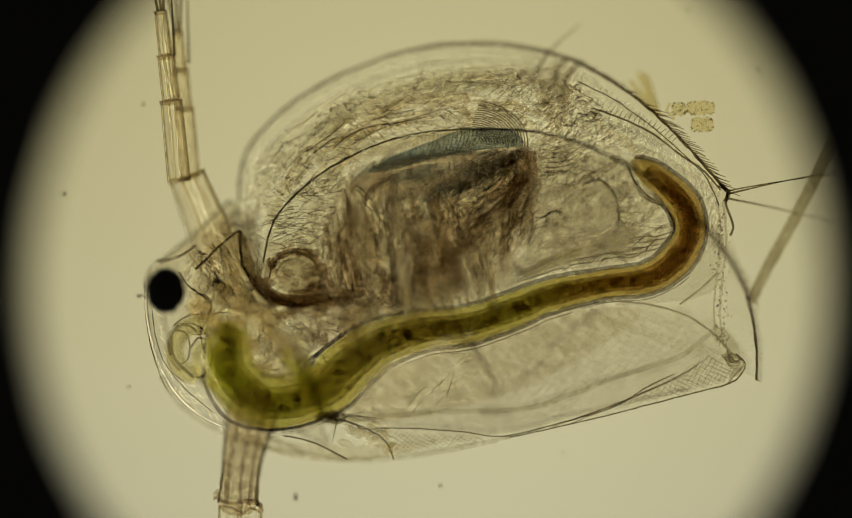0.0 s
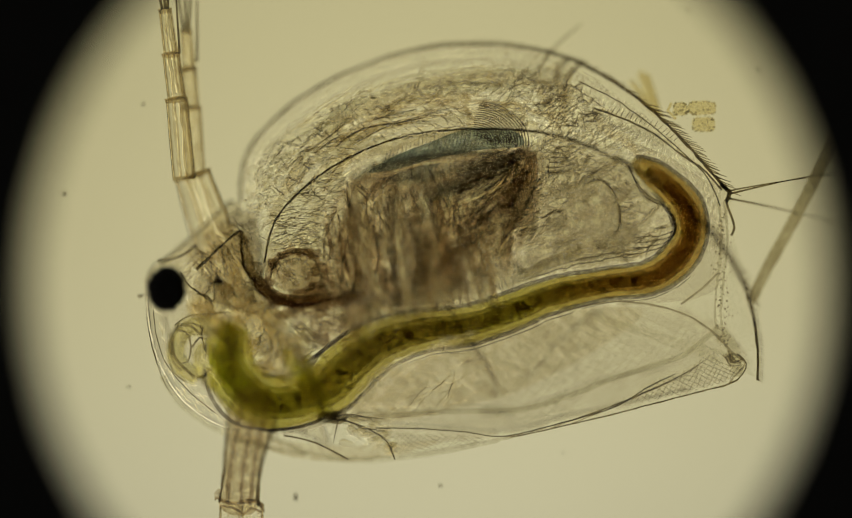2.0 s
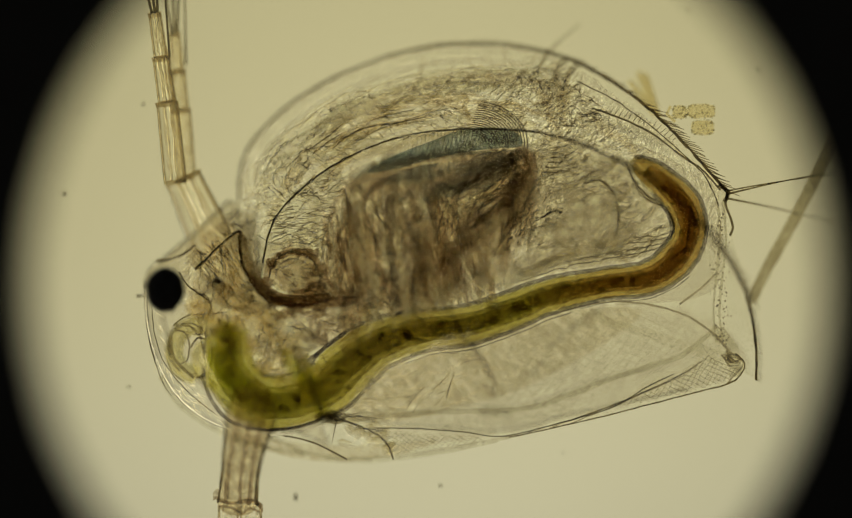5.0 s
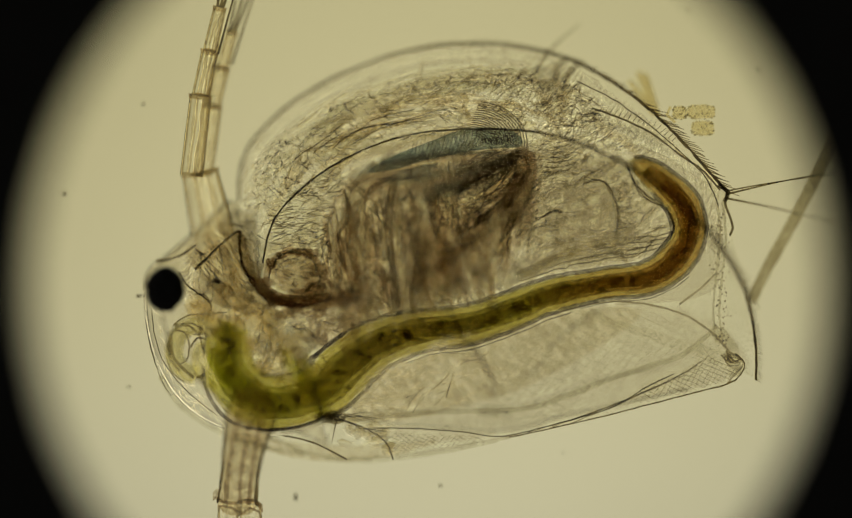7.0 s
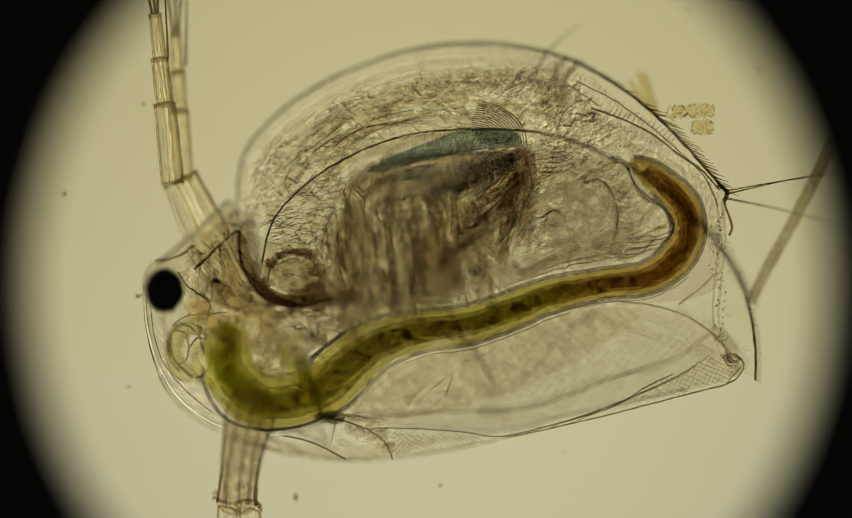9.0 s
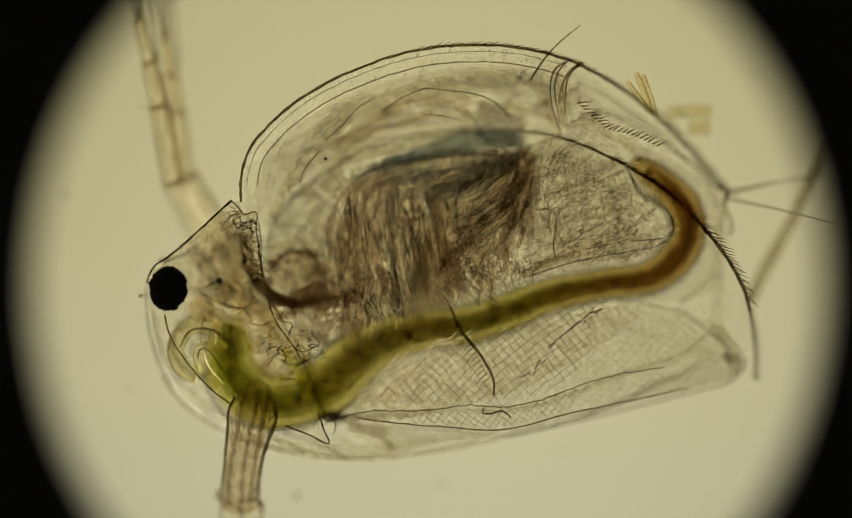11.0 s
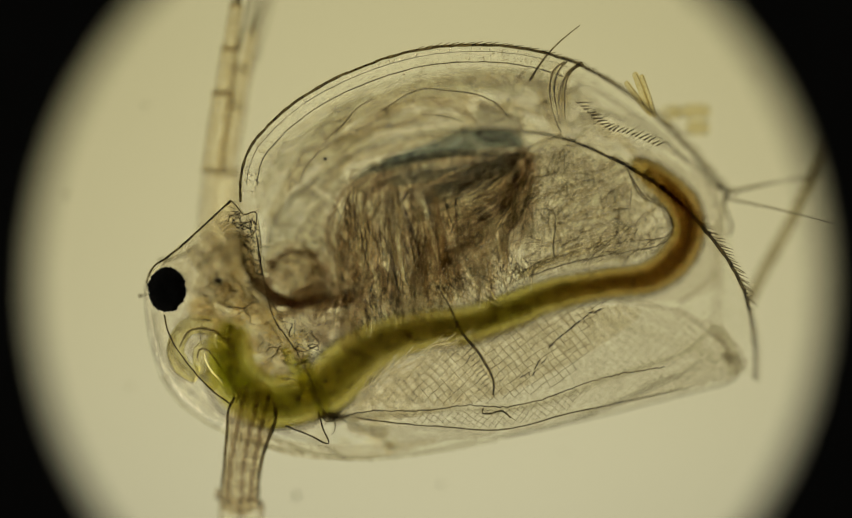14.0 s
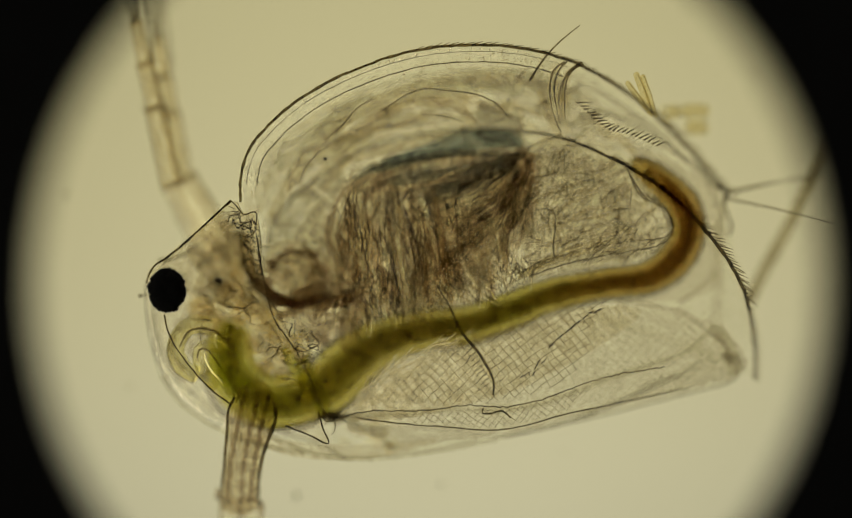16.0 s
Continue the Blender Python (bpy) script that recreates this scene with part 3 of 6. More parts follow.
def shell_nets():
    poly = [(690, 745), (720, 700), (790, 655), (860, 625), (940, 595), (1010, 560), (1060, 520), (1120, 470), (1130, 545), (1100, 590), (1085, 660), (1040, 705), (950, 738), (860, 748)]
    sh = net(Shape(), 690, 470, 1130, 770, poly, 13.5, (48, -38), lambda x, y: 150 - 0.02 * (x - 850), 0.75, 0.10)
    lower = [(700, 762), (860, 755), (950, 748), (1060, 715), (1100, 705), (1040, 765), (960, 785), (880, 792), (760, 782)]
    net(sh, 700, 700, 1100, 795, lower, 10, (35, -50), lambda x, y: 140, 0.6)
    part("reticulation", sh, SOFT, near_valve, "fine net of diamond cells", kind="stuff")
    poly = [(1085, 762), (1130, 745), (1200, 700), (1250, 685), (1300, 650), (1345, 668), (1368, 680), (1338, 704), (1240, 730)]
    sh = net(Shape(), 1080, 640, 1380, 770, poly, 8, (25, -60), lambda x, y: -118, 0.65)
    lower = [(720, 792), (860, 800), (930, 808), (820, 826), (730, 838), (700, 815)]
    net(sh, 700, 780, 940, 840, lower, 7, (30, -45), lambda x, y: -105, 0.5)
    part("reticulation", sh, FAINT, far_valve, "fine net of diamond cells", kind="stuff")
    poly = [(930, 640), (1010, 600), (1100, 575), (1200, 575), (1270, 600), (1320, 640), (1250, 670), (1130, 720), (1000, 770), (900, 780)]
    part("lattice", net(Shape(), 900, 570, 1330, 790, poly, 14, (25, -50), lambda x, y: -122, 0.55), MIST, far_valve, kind="stuff")
    poly = [(1100, 600), (1200, 590), (1330, 560), (1350, 640), (1300, 690), (1130, 740), (1060, 770)]
    part("lattice", net(Shape(), 1060, 560, 1350, 780, poly, 13, (35, -45), lambda x, y: 120, 0.55), MIST, near_valve, kind="stuff")
    # veil of fine folds beside the gut
    sh = Shape()
    area = [(640, 765), (700, 680), (800, 640), (880, 628), (900, 660), (880, 735), (780, 765), (690, 780)]
    scatter(sh, 90, area, -114, 8, 60, -38, 22, 1.5, 0.8, 0.05)
    part("veil_folds", sh, CLEAR, far_valve, kind="stuff")
    sh = Shape()
    scatter(sh, 14, area, -114, 8, 60, -38, 18, 1.2, 0.8, 0.05)
    part("veil_lines", sh, SOFT, far_valve, kind="stuff")
    area = [(640, 768), (700, 690), (800, 642), (920, 605), (1060, 568), (1180, 572), (1100, 640), (960, 715), (860, 745), (740, 772)]
    part("veil", blob(Shape(), spline([(q[0], q[1], 30) for q in area], 12, True), (900, 660, 30), 5, None, 5), FLESH, far_valve, "thin brownish veil beside the gut")
    # ridges on the back
    sh = Shape()
    tube(sh, spline([(612, 772, 150), (680, 758, 150), (780, 757, 150), (860, 747, 150), (930, 750, 150), (1000, 735, 150), (1070, 710, 150), (1130, 692, 150), (1225, 676, 140)], 5) + np.random.normal(0, 0.9, (len(spline([(612, 772), (680, 758), (780, 757), (860, 747), (930, 750), (1000, 735), (1070, 710), (1130, 692), (1225, 676)], 5)), 3)), 1.2, 5)
    tube(sh, spline([(655, 770, 130), (730, 780, 130), (830, 788, 130), (900, 793, 125), (960, 786, 120), (1040, 764, 110), (1150, 740, 60), (1270, 715, 0)]), 1.4, 5)
    tube(sh, spline([(890, 752, 148), (888, 762, 148), (905, 762, 148), (925, 757, 148), (940, 770, 148)]), 1.7, 4)
    part("ridge", sh, LINE, near_valve)
    sh = Shape()
    for p, d, q in along(spline([(1112, 560, 150), (1085, 580, 150), (1050, 605, 150), (1010, 645, 150), (985, 680, 150), (962, 700, 150)]), 7):
        if random.random() < 0.8:
            w = np.array([-d[1], d[0], 0])
            o = w * random.gauss(0, 3)
            k = random.uniform(3, 8)
            tube(sh, [p - d * k + o, p + o + w * random.gauss(0, 1.5), p + d * k + o + w * random.gauss(0, 2.5)], [0.6, random.uniform(1.0, 2.4), 0.5], 5)
    part("ridge_bead", sh, RIM, near_valve, "dark bead-like thickening")
    sh = Shape()
    tube(sh, spline([(800, 520, 140), (825, 560, 140), (850, 612, 140), (880, 648, 142), (900, 682, 145), (909, 705, 145), (908, 728, 145)]), np.concatenate([np.linspace(0.9, 2.6, 14), np.linspace(2.6, 1.3, 30)])[:len(spline([(800, 520, 140), (825, 560, 140), (850, 612, 140), (880, 648, 142), (900, 682, 145), (909, 705, 145), (908, 728, 145)]))], 6)
    for k in range(9):
        bristle(sh, (868 + 4 * k, 632 + 8 * k, 143), (852 + 3.4 * k, 650 + 9 * k, 143), 0.1, 0.8)
    part("hooked_process", sh, LINE, near_valve, "dark hooked bristle")
    sh = Shape()
    tube(sh, spline([(690, 788, -110), (760, 788, -112), (850, 794, -112), (920, 803, -112), (1000, 786, -112), (1060, 770, -112), (1130, 748, -112), (1190, 712, -115), (1240, 688, -118)]), 1.1, 5)
    part("fold", sh, LINE, far_valve)
    sh = Shape()
    for k in range(4):
        tube(sh, spline([(930 + 40 * k, 803 - 8 * k, -116), (1030 + 30 * k, 778 - 9 * k, -116), (1130 + 20 * k, 745 - 9 * k, -117), (1200 + 16 * k, 716 - 8 * k, -118), (1258 + 12 * k, 690 - 9 * k, -118)]), 0.8, 4)
    tube(sh, spline([(1020, 577, -120), (1110, 556, -120), (1190, 560, -120), (1260, 580, -120), (1310, 612, -120), (1345, 650, -120), (1368, 668, -120), (1350, 690, -120), (1338, 706, -120)]), 1.8, 4)
    for k in range(8):
        bristle(sh, (1335 + random.uniform(-8, 8), 655 + random.uniform(-12, 8), -120), (1358 + random.uniform(-8, 8), 664 + random.uniform(-10, 10), -120), 0.3, 2.0)
    tube(sh, spline([(1250, 560, -120), (1290, 530, -120), (1315, 505, -120)]), 2.0, 4)
    part("fold", sh, SOFT, far_valve)
    sh = Shape()
    tube(sh, spline([(640, 772, -60), (800, 758, -60), (960, 752, -60), (1060, 722, -60), (1120, 698, -60), (1200, 672, -60), (1260, 650, -60), (1320, 600, -60)]), 5.0, 6)
    tube(sh, spline([(1320, 610, -40), (1345, 640, -40), (1352, 690, -60)]), 12, 6)
    part("fold", sh, MIST, far_valve)
    # knot of folds behind the head
    sh = Shape()
    for k in range(9):
        a = radians(random.choice((random.uniform(-35, 30), random.uniform(-35, 30), random.uniform(60, 100), random.uniform(-120, -70))))
        ln = random.uniform(30, 110)
        z = random.choice((-110, 140))
        bristle(sh, (615 + random.uniform(-12, 12), 770 + random.uniform(-8, 8), z), (615 + ln * math.cos(a), 772 + ln * math.sin(a) * 0.8, z), random.uniform(-0.15, 0.15), random.uniform(0.7, 1.7))
    tube(sh, spline([(600, 768, -100), (660, 782, -105), (710, 812, -110), (725, 845, -110)]), 1.4, 4)
    tube(sh, spline([(520, 800, -100), (580, 815, -105), (640, 845, -105)]), 1.6, 4)
    part("fold_knot", sh, LINE, near_valve, kind="stuff")
    part("knot", blob(Shape(), oval(612, 768, 30, 13, 0.25, 18), (612, 768, -105), 12, None, 5, 3), MIDDLE, near_valve, "dark knot where the folds meet")
    part("knot", blob(Shape(), oval(606, 768, 18, 9, 0.25, 16), (606, 768, 138), 9, None, 5, 3), MIDDLE, near_valve, "dark knot where the folds meet")
    sh = Shape()
    for k in range(16):
        x, y = random.uniform(625, 725), random.uniform(770, 835)
        blob(sh, oval(x, y, random.uniform(7, 17), random.uniform(6, 12), 0.3, 14), (x, y, random.uniform(-112, -60)), 7, None, 4)
    part("fold_cell", sh, CLEAR, near_valve)
    sh = Shape()
    scatter(sh, 80, [(625, 755), (690, 690), (740, 660), (800, 650), (740, 700), (720, 760), (720, 840), (650, 830)], -110, 20, 40, -35, 30, 1.1)
    scatter(sh, 140, [(625, 765), (690, 690), (760, 650), (860, 615), (740, 720), (690, 750)], 140, 20, 50, -40, 12, 1.1)
    part("creases", sh, CLEAR, near_valve, kind="stuff")


def head():
    rim = spline([(267, 535, 0), (273, 506, 40), (300, 478, 90), (350, 435, 140), (425, 370, 150), (447, 392, 150), (470, 396, 150), (480, 440, 140), (484, 520, 120), (520, 590, 120), (575, 690, 120),
                  (604, 770, 80), (520, 800, 0), (420, 790, -60), (345, 748, -60), (298, 685, -60), (274, 610, -50)], 10, True)
    h = part("head", blob(Shape(), rim, (420, 590, 30), 130, 220, 8), SKIN, flea, "clear rounded head shield")
    sh = Shape()
    tube(sh, spline([(268, 520, 60), (282, 490, 110), (310, 472, 140), (350, 437, 150), (390, 400, 150), (424, 369, 150)]), 1.8, 6)
    tube(sh, spline([(424, 369, 150), (436, 380, 150), (447, 396, 150), (462, 390, 150), (472, 394, 150), (470, 420, 150), (474, 450, 150), (480, 490, 150), (490, 540, 150), (505, 590, 150), (540, 640, 150),
                     (572, 700, 150), (590, 750, 150), (612, 772, 150)]), 1.15, 6)
    tube(sh, spline([(300, 580, 140), (312, 620, 140), (335, 658, 145), (365, 695, 150), (395, 725, 150), (425, 745, 150)]), 1.5, 6)
    tube(sh, spline([(524, 785, 150), (565, 800, 150), (604, 818, 150), (592, 785, 150), (585, 755, 150)]), 1.6, 6)
    part("near_shield_edge", sh, RIM, h, "dark angular shield edge")
    part("shield_corner", film(Shape(), [(524, 786), (604, 818), (594, 785), (586, 758), (555, 768)], 148, 1.5), SKIN, h)
    sh = Shape()
    tube(sh, spline([(268, 525, -80), (270, 580, -100), (280, 640, -110), (300, 700, -100), (318, 728, -90)]), np.linspace(2.0, 0.4, len(spline([(268, 525), (270, 580), (280, 640), (300, 700), (318, 728)]))), 6)
    tube(sh, spline([(280, 570, -115), (286, 620, -115), (304, 670, -115), (345, 720, -115), (400, 765, -115)]), 0.9, 6)
    tube(sh, spline([(360, 496, -120), (395, 462, -120), (430, 430, -120), (446, 424, -120)]), 2.4, 6)
    tube(sh, spline([(446, 424, -115), (444, 450, -110), (450, 490, -110), (478, 530, -110), (505, 552, -110)]), 3.0, 6)
    tube(sh, spline([(330, 500, -100), (350, 530, -110), (385, 552, -115), (393, 550, -118), (394, 520, -118), (402, 515, -118)]), 1.6, 5)
    tube(sh, spline([(320, 600, -115), (345, 582, -115), (380, 580, -115), (420, 575, -115)]), 1.5, 5)
    tube(sh, spline([(290, 480, -60), (330, 470, -70), (360, 450, -90)]), 2.5, 5)
    part("far_shield_edge", sh, LINE, h)
    part("far_shield_edge", tube(Shape(), spline([(298, 694, -90), (340, 750, 0), (420, 800, 40), (490, 822, 40), (560, 836, 40)]), 5, 8), MIST, h)
    # honeycombed collar behind the head
    sh = Shape()
    scatter(sh, 170, [(445, 400), (470, 400), (478, 470), (484, 520), (460, 540), (445, 480)], 148, 10, 16, 60, 60, 1.2, 2.0)
    scatter(sh, 60, [(420, 375), (440, 390), (450, 430), (415, 410)], 148, 8, 14, 50, 60, 0.9, 2.0)
    part("collar", sh, LINE, h, kind="stuff")
    sh, fib = Shape(), Shape()
    for a, b, r in (((345, 455, -60), (425, 540, -60), 16), ((380, 425, -70), (450, 540, -70), 15), ((410, 405, -40), (475, 520, -40), 15), ((445, 430, 30), (480, 540, 40), 16), ((360, 520, 20), (460, 560, 20), 22)):
        a, b = np.array(a, float), np.array(b, float)
        tube(sh, [a, a * 0.7 + b * 0.3, a * 0.3 + b * 0.7, b], [r * 0.8, r, r, r * 0.7], 8)
        bundle(fib, [tuple(a), tuple(a * 0.5 + b * 0.5 + (random.uniform(-5, 5), 0, 0)), tuple(b)], r, 5, 1.3)
    part("antenna_muscle", sh, FLESH, h, "brown muscle strand")
    part("muscle_fibres", fib, SOFT, h, kind="stuff")
    sh = Shape()
    for x, y, z, r in ((372, 572, 20, 26), (432, 545, 60, 30), (478, 585, 80, 30), (420, 605, 20, 30), (500, 595, -50, 28), (500, 660, 20, 22), (455, 640, 60, 22)):
        circle = [(x + r * math.cos(a) * random.uniform(0.85, 1.15), y + r * math.sin(a) * random.uniform(0.85, 1.15)) for a in np.linspace(0, 6.283, 14, False)]
        blob(sh, circle, (x, y, z), r, None, 4)
    part("brain_lobe", sh, BRAIN, h, "pale brown lobe of nerve tissue")
    sh = Shape()
    for x, y, r in ((372, 572, 22), (402, 545, 30), (440, 545, 28), (432, 590, 24), (478, 575, 26), (360, 600, 20), (455, 630, 24), (505, 610, 28), (535, 640, 22), (520, 668, 18), (560, 625, 26), (480, 655, 20), (580, 665, 24)):
        for z in (-114, 138)[:1 + (r > 24)]:
            a, w = random.uniform(0, 6.28), random.uniform(2.0, 4.2)
            q = [(x + random.gauss(0, 4) + r * u * math.cos(g), y + r * u * 0.85 * math.sin(g), z) for g, u in ((a + w * k / 7, random.uniform(0.88, 1.1)) for k in range(8))]
            tube(sh, spline(q), random.uniform(0.7, 1.3), 4)
    part("lobe_outline", sh, MIDDLE, h, kind="stuff")
    sh, top = Shape(), Shape()
    area = [(345, 560), (420, 500), (470, 500), (500, 560), (570, 590), (610, 690), (590, 740), (480, 690), (430, 640), (370, 620)]
    made = []
    while len(made) < 46:
        x, y = random.uniform(340, 610), random.uniform(500, 740)
        low = len(made) % 2
        r = random.uniform(9, 21)
        if not inside(x, y, area) or any((x - p) ** 2 + (y - q) ** 2 < (0.75 * (r + s)) ** 2 and low == w for p, q, s, w in made):
            r = 8
            if not inside(x, y, area) or random.random() < 0.8:
                continue
        made.append((x, y, r, low))
        a = random.uniform(0, 3.1)
        rim = [(x + math.cos(a) * u - math.sin(a) * v, y + math.sin(a) * u + math.cos(a) * v) for u, v in oval(0, 0, r * 1.15, r * 0.85, 0.1, 14)]
        blob(sh if low else top, rim, (x, y, -116 if low else 132), r * 0.8, None, 5)
    for x, y, u, v in ((528, 652, 20, 13), (556, 690, 15, 24), (520, 688, 14, 11), (574, 722, 11, 20), (470, 640, 14, 12), (500, 622, 16, 10), (545, 620, 13, 10)):
        blob(sh, oval(x, y, u, v, 0.1, 16), (x, y, 138), 12, None, 6)
        blob(sh, oval(x + 6, y - 12, v, u * 0.8, 0.1, 16), (x + 6, y - 12, -118), 10, None, 6)
    part("nerve_cell", sh, CELL, h, "pale rounded nerve cell")
    part("nerve_cell", top, CELLS, h, "pale rounded nerve cell")
    sh = Shape()
    front = [(275, 560), (300, 600), (330, 680), (400, 750), (470, 788), (420, 795), (330, 745), (285, 660)]
    scatter(sh, 110, front, -118, 8, 22, 58, 30, 1.0, 0.8, 0.06)
    scatter(sh, 70, [(300, 470), (420, 385), (440, 410), (350, 480), (330, 500)], 140, 8, 20, -40, 30, 1.2, 0.8, 0.06)
    part("skin_texture", sh, CLEAR, h, kind="stuff")
    sh = Shape()
    area = [(360, 560), (470, 500), (560, 590), (600, 700), (480, 690), (380, 600)]
    scatter(sh, 90, area, -114, 10, 38, 60, 45, 1.1, 1.0, 0.06)
    scatter(sh, 90, [(345, 450), (430, 390), (470, 430), (480, 540), (420, 560)], -110, 20, 44, 50, 20, 1.2, 0.6, 0.06)
    scatter(sh, 26, area, 140, 15, 44, 70, 50, 1.1, 1.0, 0.06)
    part("fibres", sh, MIDDLE, h, kind="stuff")
    sh = Shape()
    scatter(sh, 120, [(345, 450), (430, 390), (470, 430), (480, 540), (520, 600), (600, 690), (500, 690), (420, 600), (340, 560)], -122, 6, 26, 60, 50, 1.6, 1.2, 0.1)
    scatter(sh, 90, [(345, 560), (470, 540), (560, 640), (600, 730), (480, 700), (370, 620)], 144, 6, 26, 60, 50, 1.6, 1.2, 0.1)
    part("clear_fibres", sh, CLEAR, h, kind="stuff")
    eye = Shape()
    v, f = [], []
    for i in range(17):
        for k in range(72):
            a, b = math.pi * i / 16, 2 * math.pi * k / 72
            r = 1 + 0.07 * noise.noise(Vector((6 * math.cos(b), 6 * math.sin(b), i / 2.0))) + 0.14 * noise.noise(Vector((12 * math.cos(b), 12 * math.sin(b), i / 2.0)))
            v.append(P(306 + 34.5 * r * math.sin(a) * math.cos(b), 535 + 41 * r * math.sin(a) * math.sin(b), 95 + 45 * math.cos(a)))
    for i in range(16):
        for k in range(72):
            f.append((i * 72 + k, i * 72 + (k + 1) % 72, i * 72 + 72 + (k + 1) % 72, i * 72 + 72 + k))
    eye = part("compound_eye", eye.add(v, f), BLACK, flea, "large round black compound eye")
    EYE.append(eye)
    sh = Shape()
    for k in range(22):
        a = 2 * math.pi * k / 22
        x, y = 306 + 35 * math.cos(a), 535 + 42 * math.sin(a)
        r = random.uniform(2.5, 6)
        blob(sh, [(x + r * math.cos(b), y + r * math.sin(b)) for b in np.linspace(0, 6.283, 8, False)], (x, y, 135 if k % 3 else 100), r, None, 4)
    part("eye_lens", sh, GLASSY, eye, "clear bead-like eye lens")
    sh = Shape()
    blob(sh, [(402 + 7 * math.cos(a), 517 + 5.5 * math.sin(a)) for a in np.linspace(0, 6.283, 10, False)], (402, 517, 0), 6, None, 3)
    part("ocellus", sh, BLACK, h, "tiny black simple eye")
    # amber lobes, ringed sac cells and green folds of the head
    sh = Shape()
    for x, y, u, v, z in ((365, 563, 24, 21, -100), (422, 540, 26, 22, 90), (366, 570, 22, 20, 100), (448, 578, 24, 20, 95), (400, 592, 20, 18, -104), (470, 560, 20, 26, -100), (428, 480, 18, 30, -95)):
        blob(sh, oval(x, y, u, v, 0.06, 18), (x, y, z), 16, None, 6)
    ring, soft = Shape(), Shape()
    for x, y, u, v, z in ((365, 563, 25, 22, -116), (520, 632, 21, 25, -118), (400, 592, 21, 18, -116), (332, 640, 18, 30, -116), (345, 642, 30, 42, -114), (350, 650, 42, 54, -114), (541, 655, 27, 19, 140), (422, 540, 27, 23, 140), (366, 570, 23, 21, 140), (470, 560, 21, 27, -116), (500, 606, 15, 12, -117), (556, 640, 16, 31, 138)):
        a, w = random.uniform(0, 6.28), random.uniform(3.2, 5.6)
        q = [(x + u * math.cos(a + w * i / 9) + random.gauss(0, 0.6), y + v * math.sin(a + w * i / 9) + random.gauss(0, 0.6), z) for i in range(10)]
        tube(ring if z < 0 else soft, spline(q), random.uniform(1.1, 1.8) if z < 0 else 3.0, 6)
    part("lobe_rim", ring, MIDDLE, h)
    part("lobe_rim", soft, MIST, h)
    part("amber_lobe", sh, AMBER, h, "amber rounded lobe of nerve tissue")
    sh = Shape()
    for x, y, u, v, z in ((520, 632, 20, 24, -112), (541, 655, 26, 18, 132), (528, 690, 22, 9, -108), (556, 640, 15, 30, 120), (498, 606, 13, 10, -112)):
        blob(sh, oval(x, y, u, v, 0.05, 20), (x, y, z), 17, None, 7)
    part("clear_vesicle", sh, CELL, h, "clear bright vesicle")
    sh = Shape()
    for a, b, c, w, z in (((520, 640), (556, 700), (592, 762), 13, 118), ((545, 668), (566, 705), (574, 745), 9, -108), ((390, 650), (400, 690), (425, 715), 11, -106), ((560, 660), (590, 720), (604, 760), 8, 100), ((400, 670), (430, 700), (470, 715), 9, 120)):
        tube(sh, spline([(*a, z), (*b, z), (*c, z)]), w * np.sin(np.linspace(0.4, 2.8, len(spline([(*a, z), (*b, z), (*c, z)])))), 9, flat=0.6)
    part("green_fold", sh, LIME, h, "bright green fold of the gut wall")
    sh = Shape()
    blob(sh, [(257 + 4 * math.cos(a), 545 + 3.5 * math.sin(a)) for a in np.linspace(0, 6.283, 8, False)], (257, 545, 0), 4, None, 3)
    tube(sh, [(257, 545, 0), (270, 543, 0)], 1.2, 4)
    part("snout_knob", sh, LINE, h)
    # mandible: a ringed round body with a dark strap
    sh = Shape()
    blob(sh, [(540 + 44 * math.cos(a), 503 + 40 * math.sin(a)) for a in np.linspace(0, 6.283, 22, False)], (540, 503, -60), 55, None, 6)
    md = part("mandible", sh, LINING, flea, "pale round jaw with a dark strap")
    sh = Shape()
    bundle(sh, [(470, 505, -98), (490, 533, -95), (520, 552, -92), (560, 555, -88), (610, 545, -85)], 10, 10, 3.0)
    bundle(sh, [(482, 520, 60), (500, 545, 60), (540, 560, 60), (590, 560, 60)], 9, 6, 2.6)
    part("strap", sh, DARKF, md, "dark brown muscle strand", kind="stuff")
    sh = Shape()
    bundle(sh, [(444, 420, -100), (452, 470, -100), (468, 510, -98), (490, 540, -95)], 9, 7, 2.2)
    part("strap", sh, FLESH, md, "brown muscle strand", kind="stuff")
    sh = Shape()
    tube(sh, spline([(497, 512, -112), (503, 488, -112), (525, 467, -112), (556, 466, -112), (580, 484, -112), (590, 512, -112), (584, 535, -112)]), 1.5, 6)
    tube(sh, spline([(508, 508, -112), (516, 488, -112), (540, 476, -112), (566, 486, -112), (574, 505, -112)]), 1.0, 5)
    for k in range(13):
        a = -2.9 + k * 0.22 + random.gauss(0, 0.05)
        q, w = random.uniform(18, 26), random.uniform(32, 40)
        tube(sh, [(541 + q * math.cos(a), 505 + 0.88 * q * math.sin(a), -112), (541 + w * math.cos(a + 0.1), 505 + 0.88 * w * math.sin(a + 0.1), -112)], 0.8, 4)
    part("jaw_rib", sh, HAIR, md, "dark jaw rib")
    sh = Shape()
    tube(sh, spline([(492, 528, -106), (496, 494, -106), (518, 470, -106), (552, 464, -106), (582, 478, -106), (598, 506, -104), (590, 536, -102), (560, 552, -100)]), 6.5, 8)
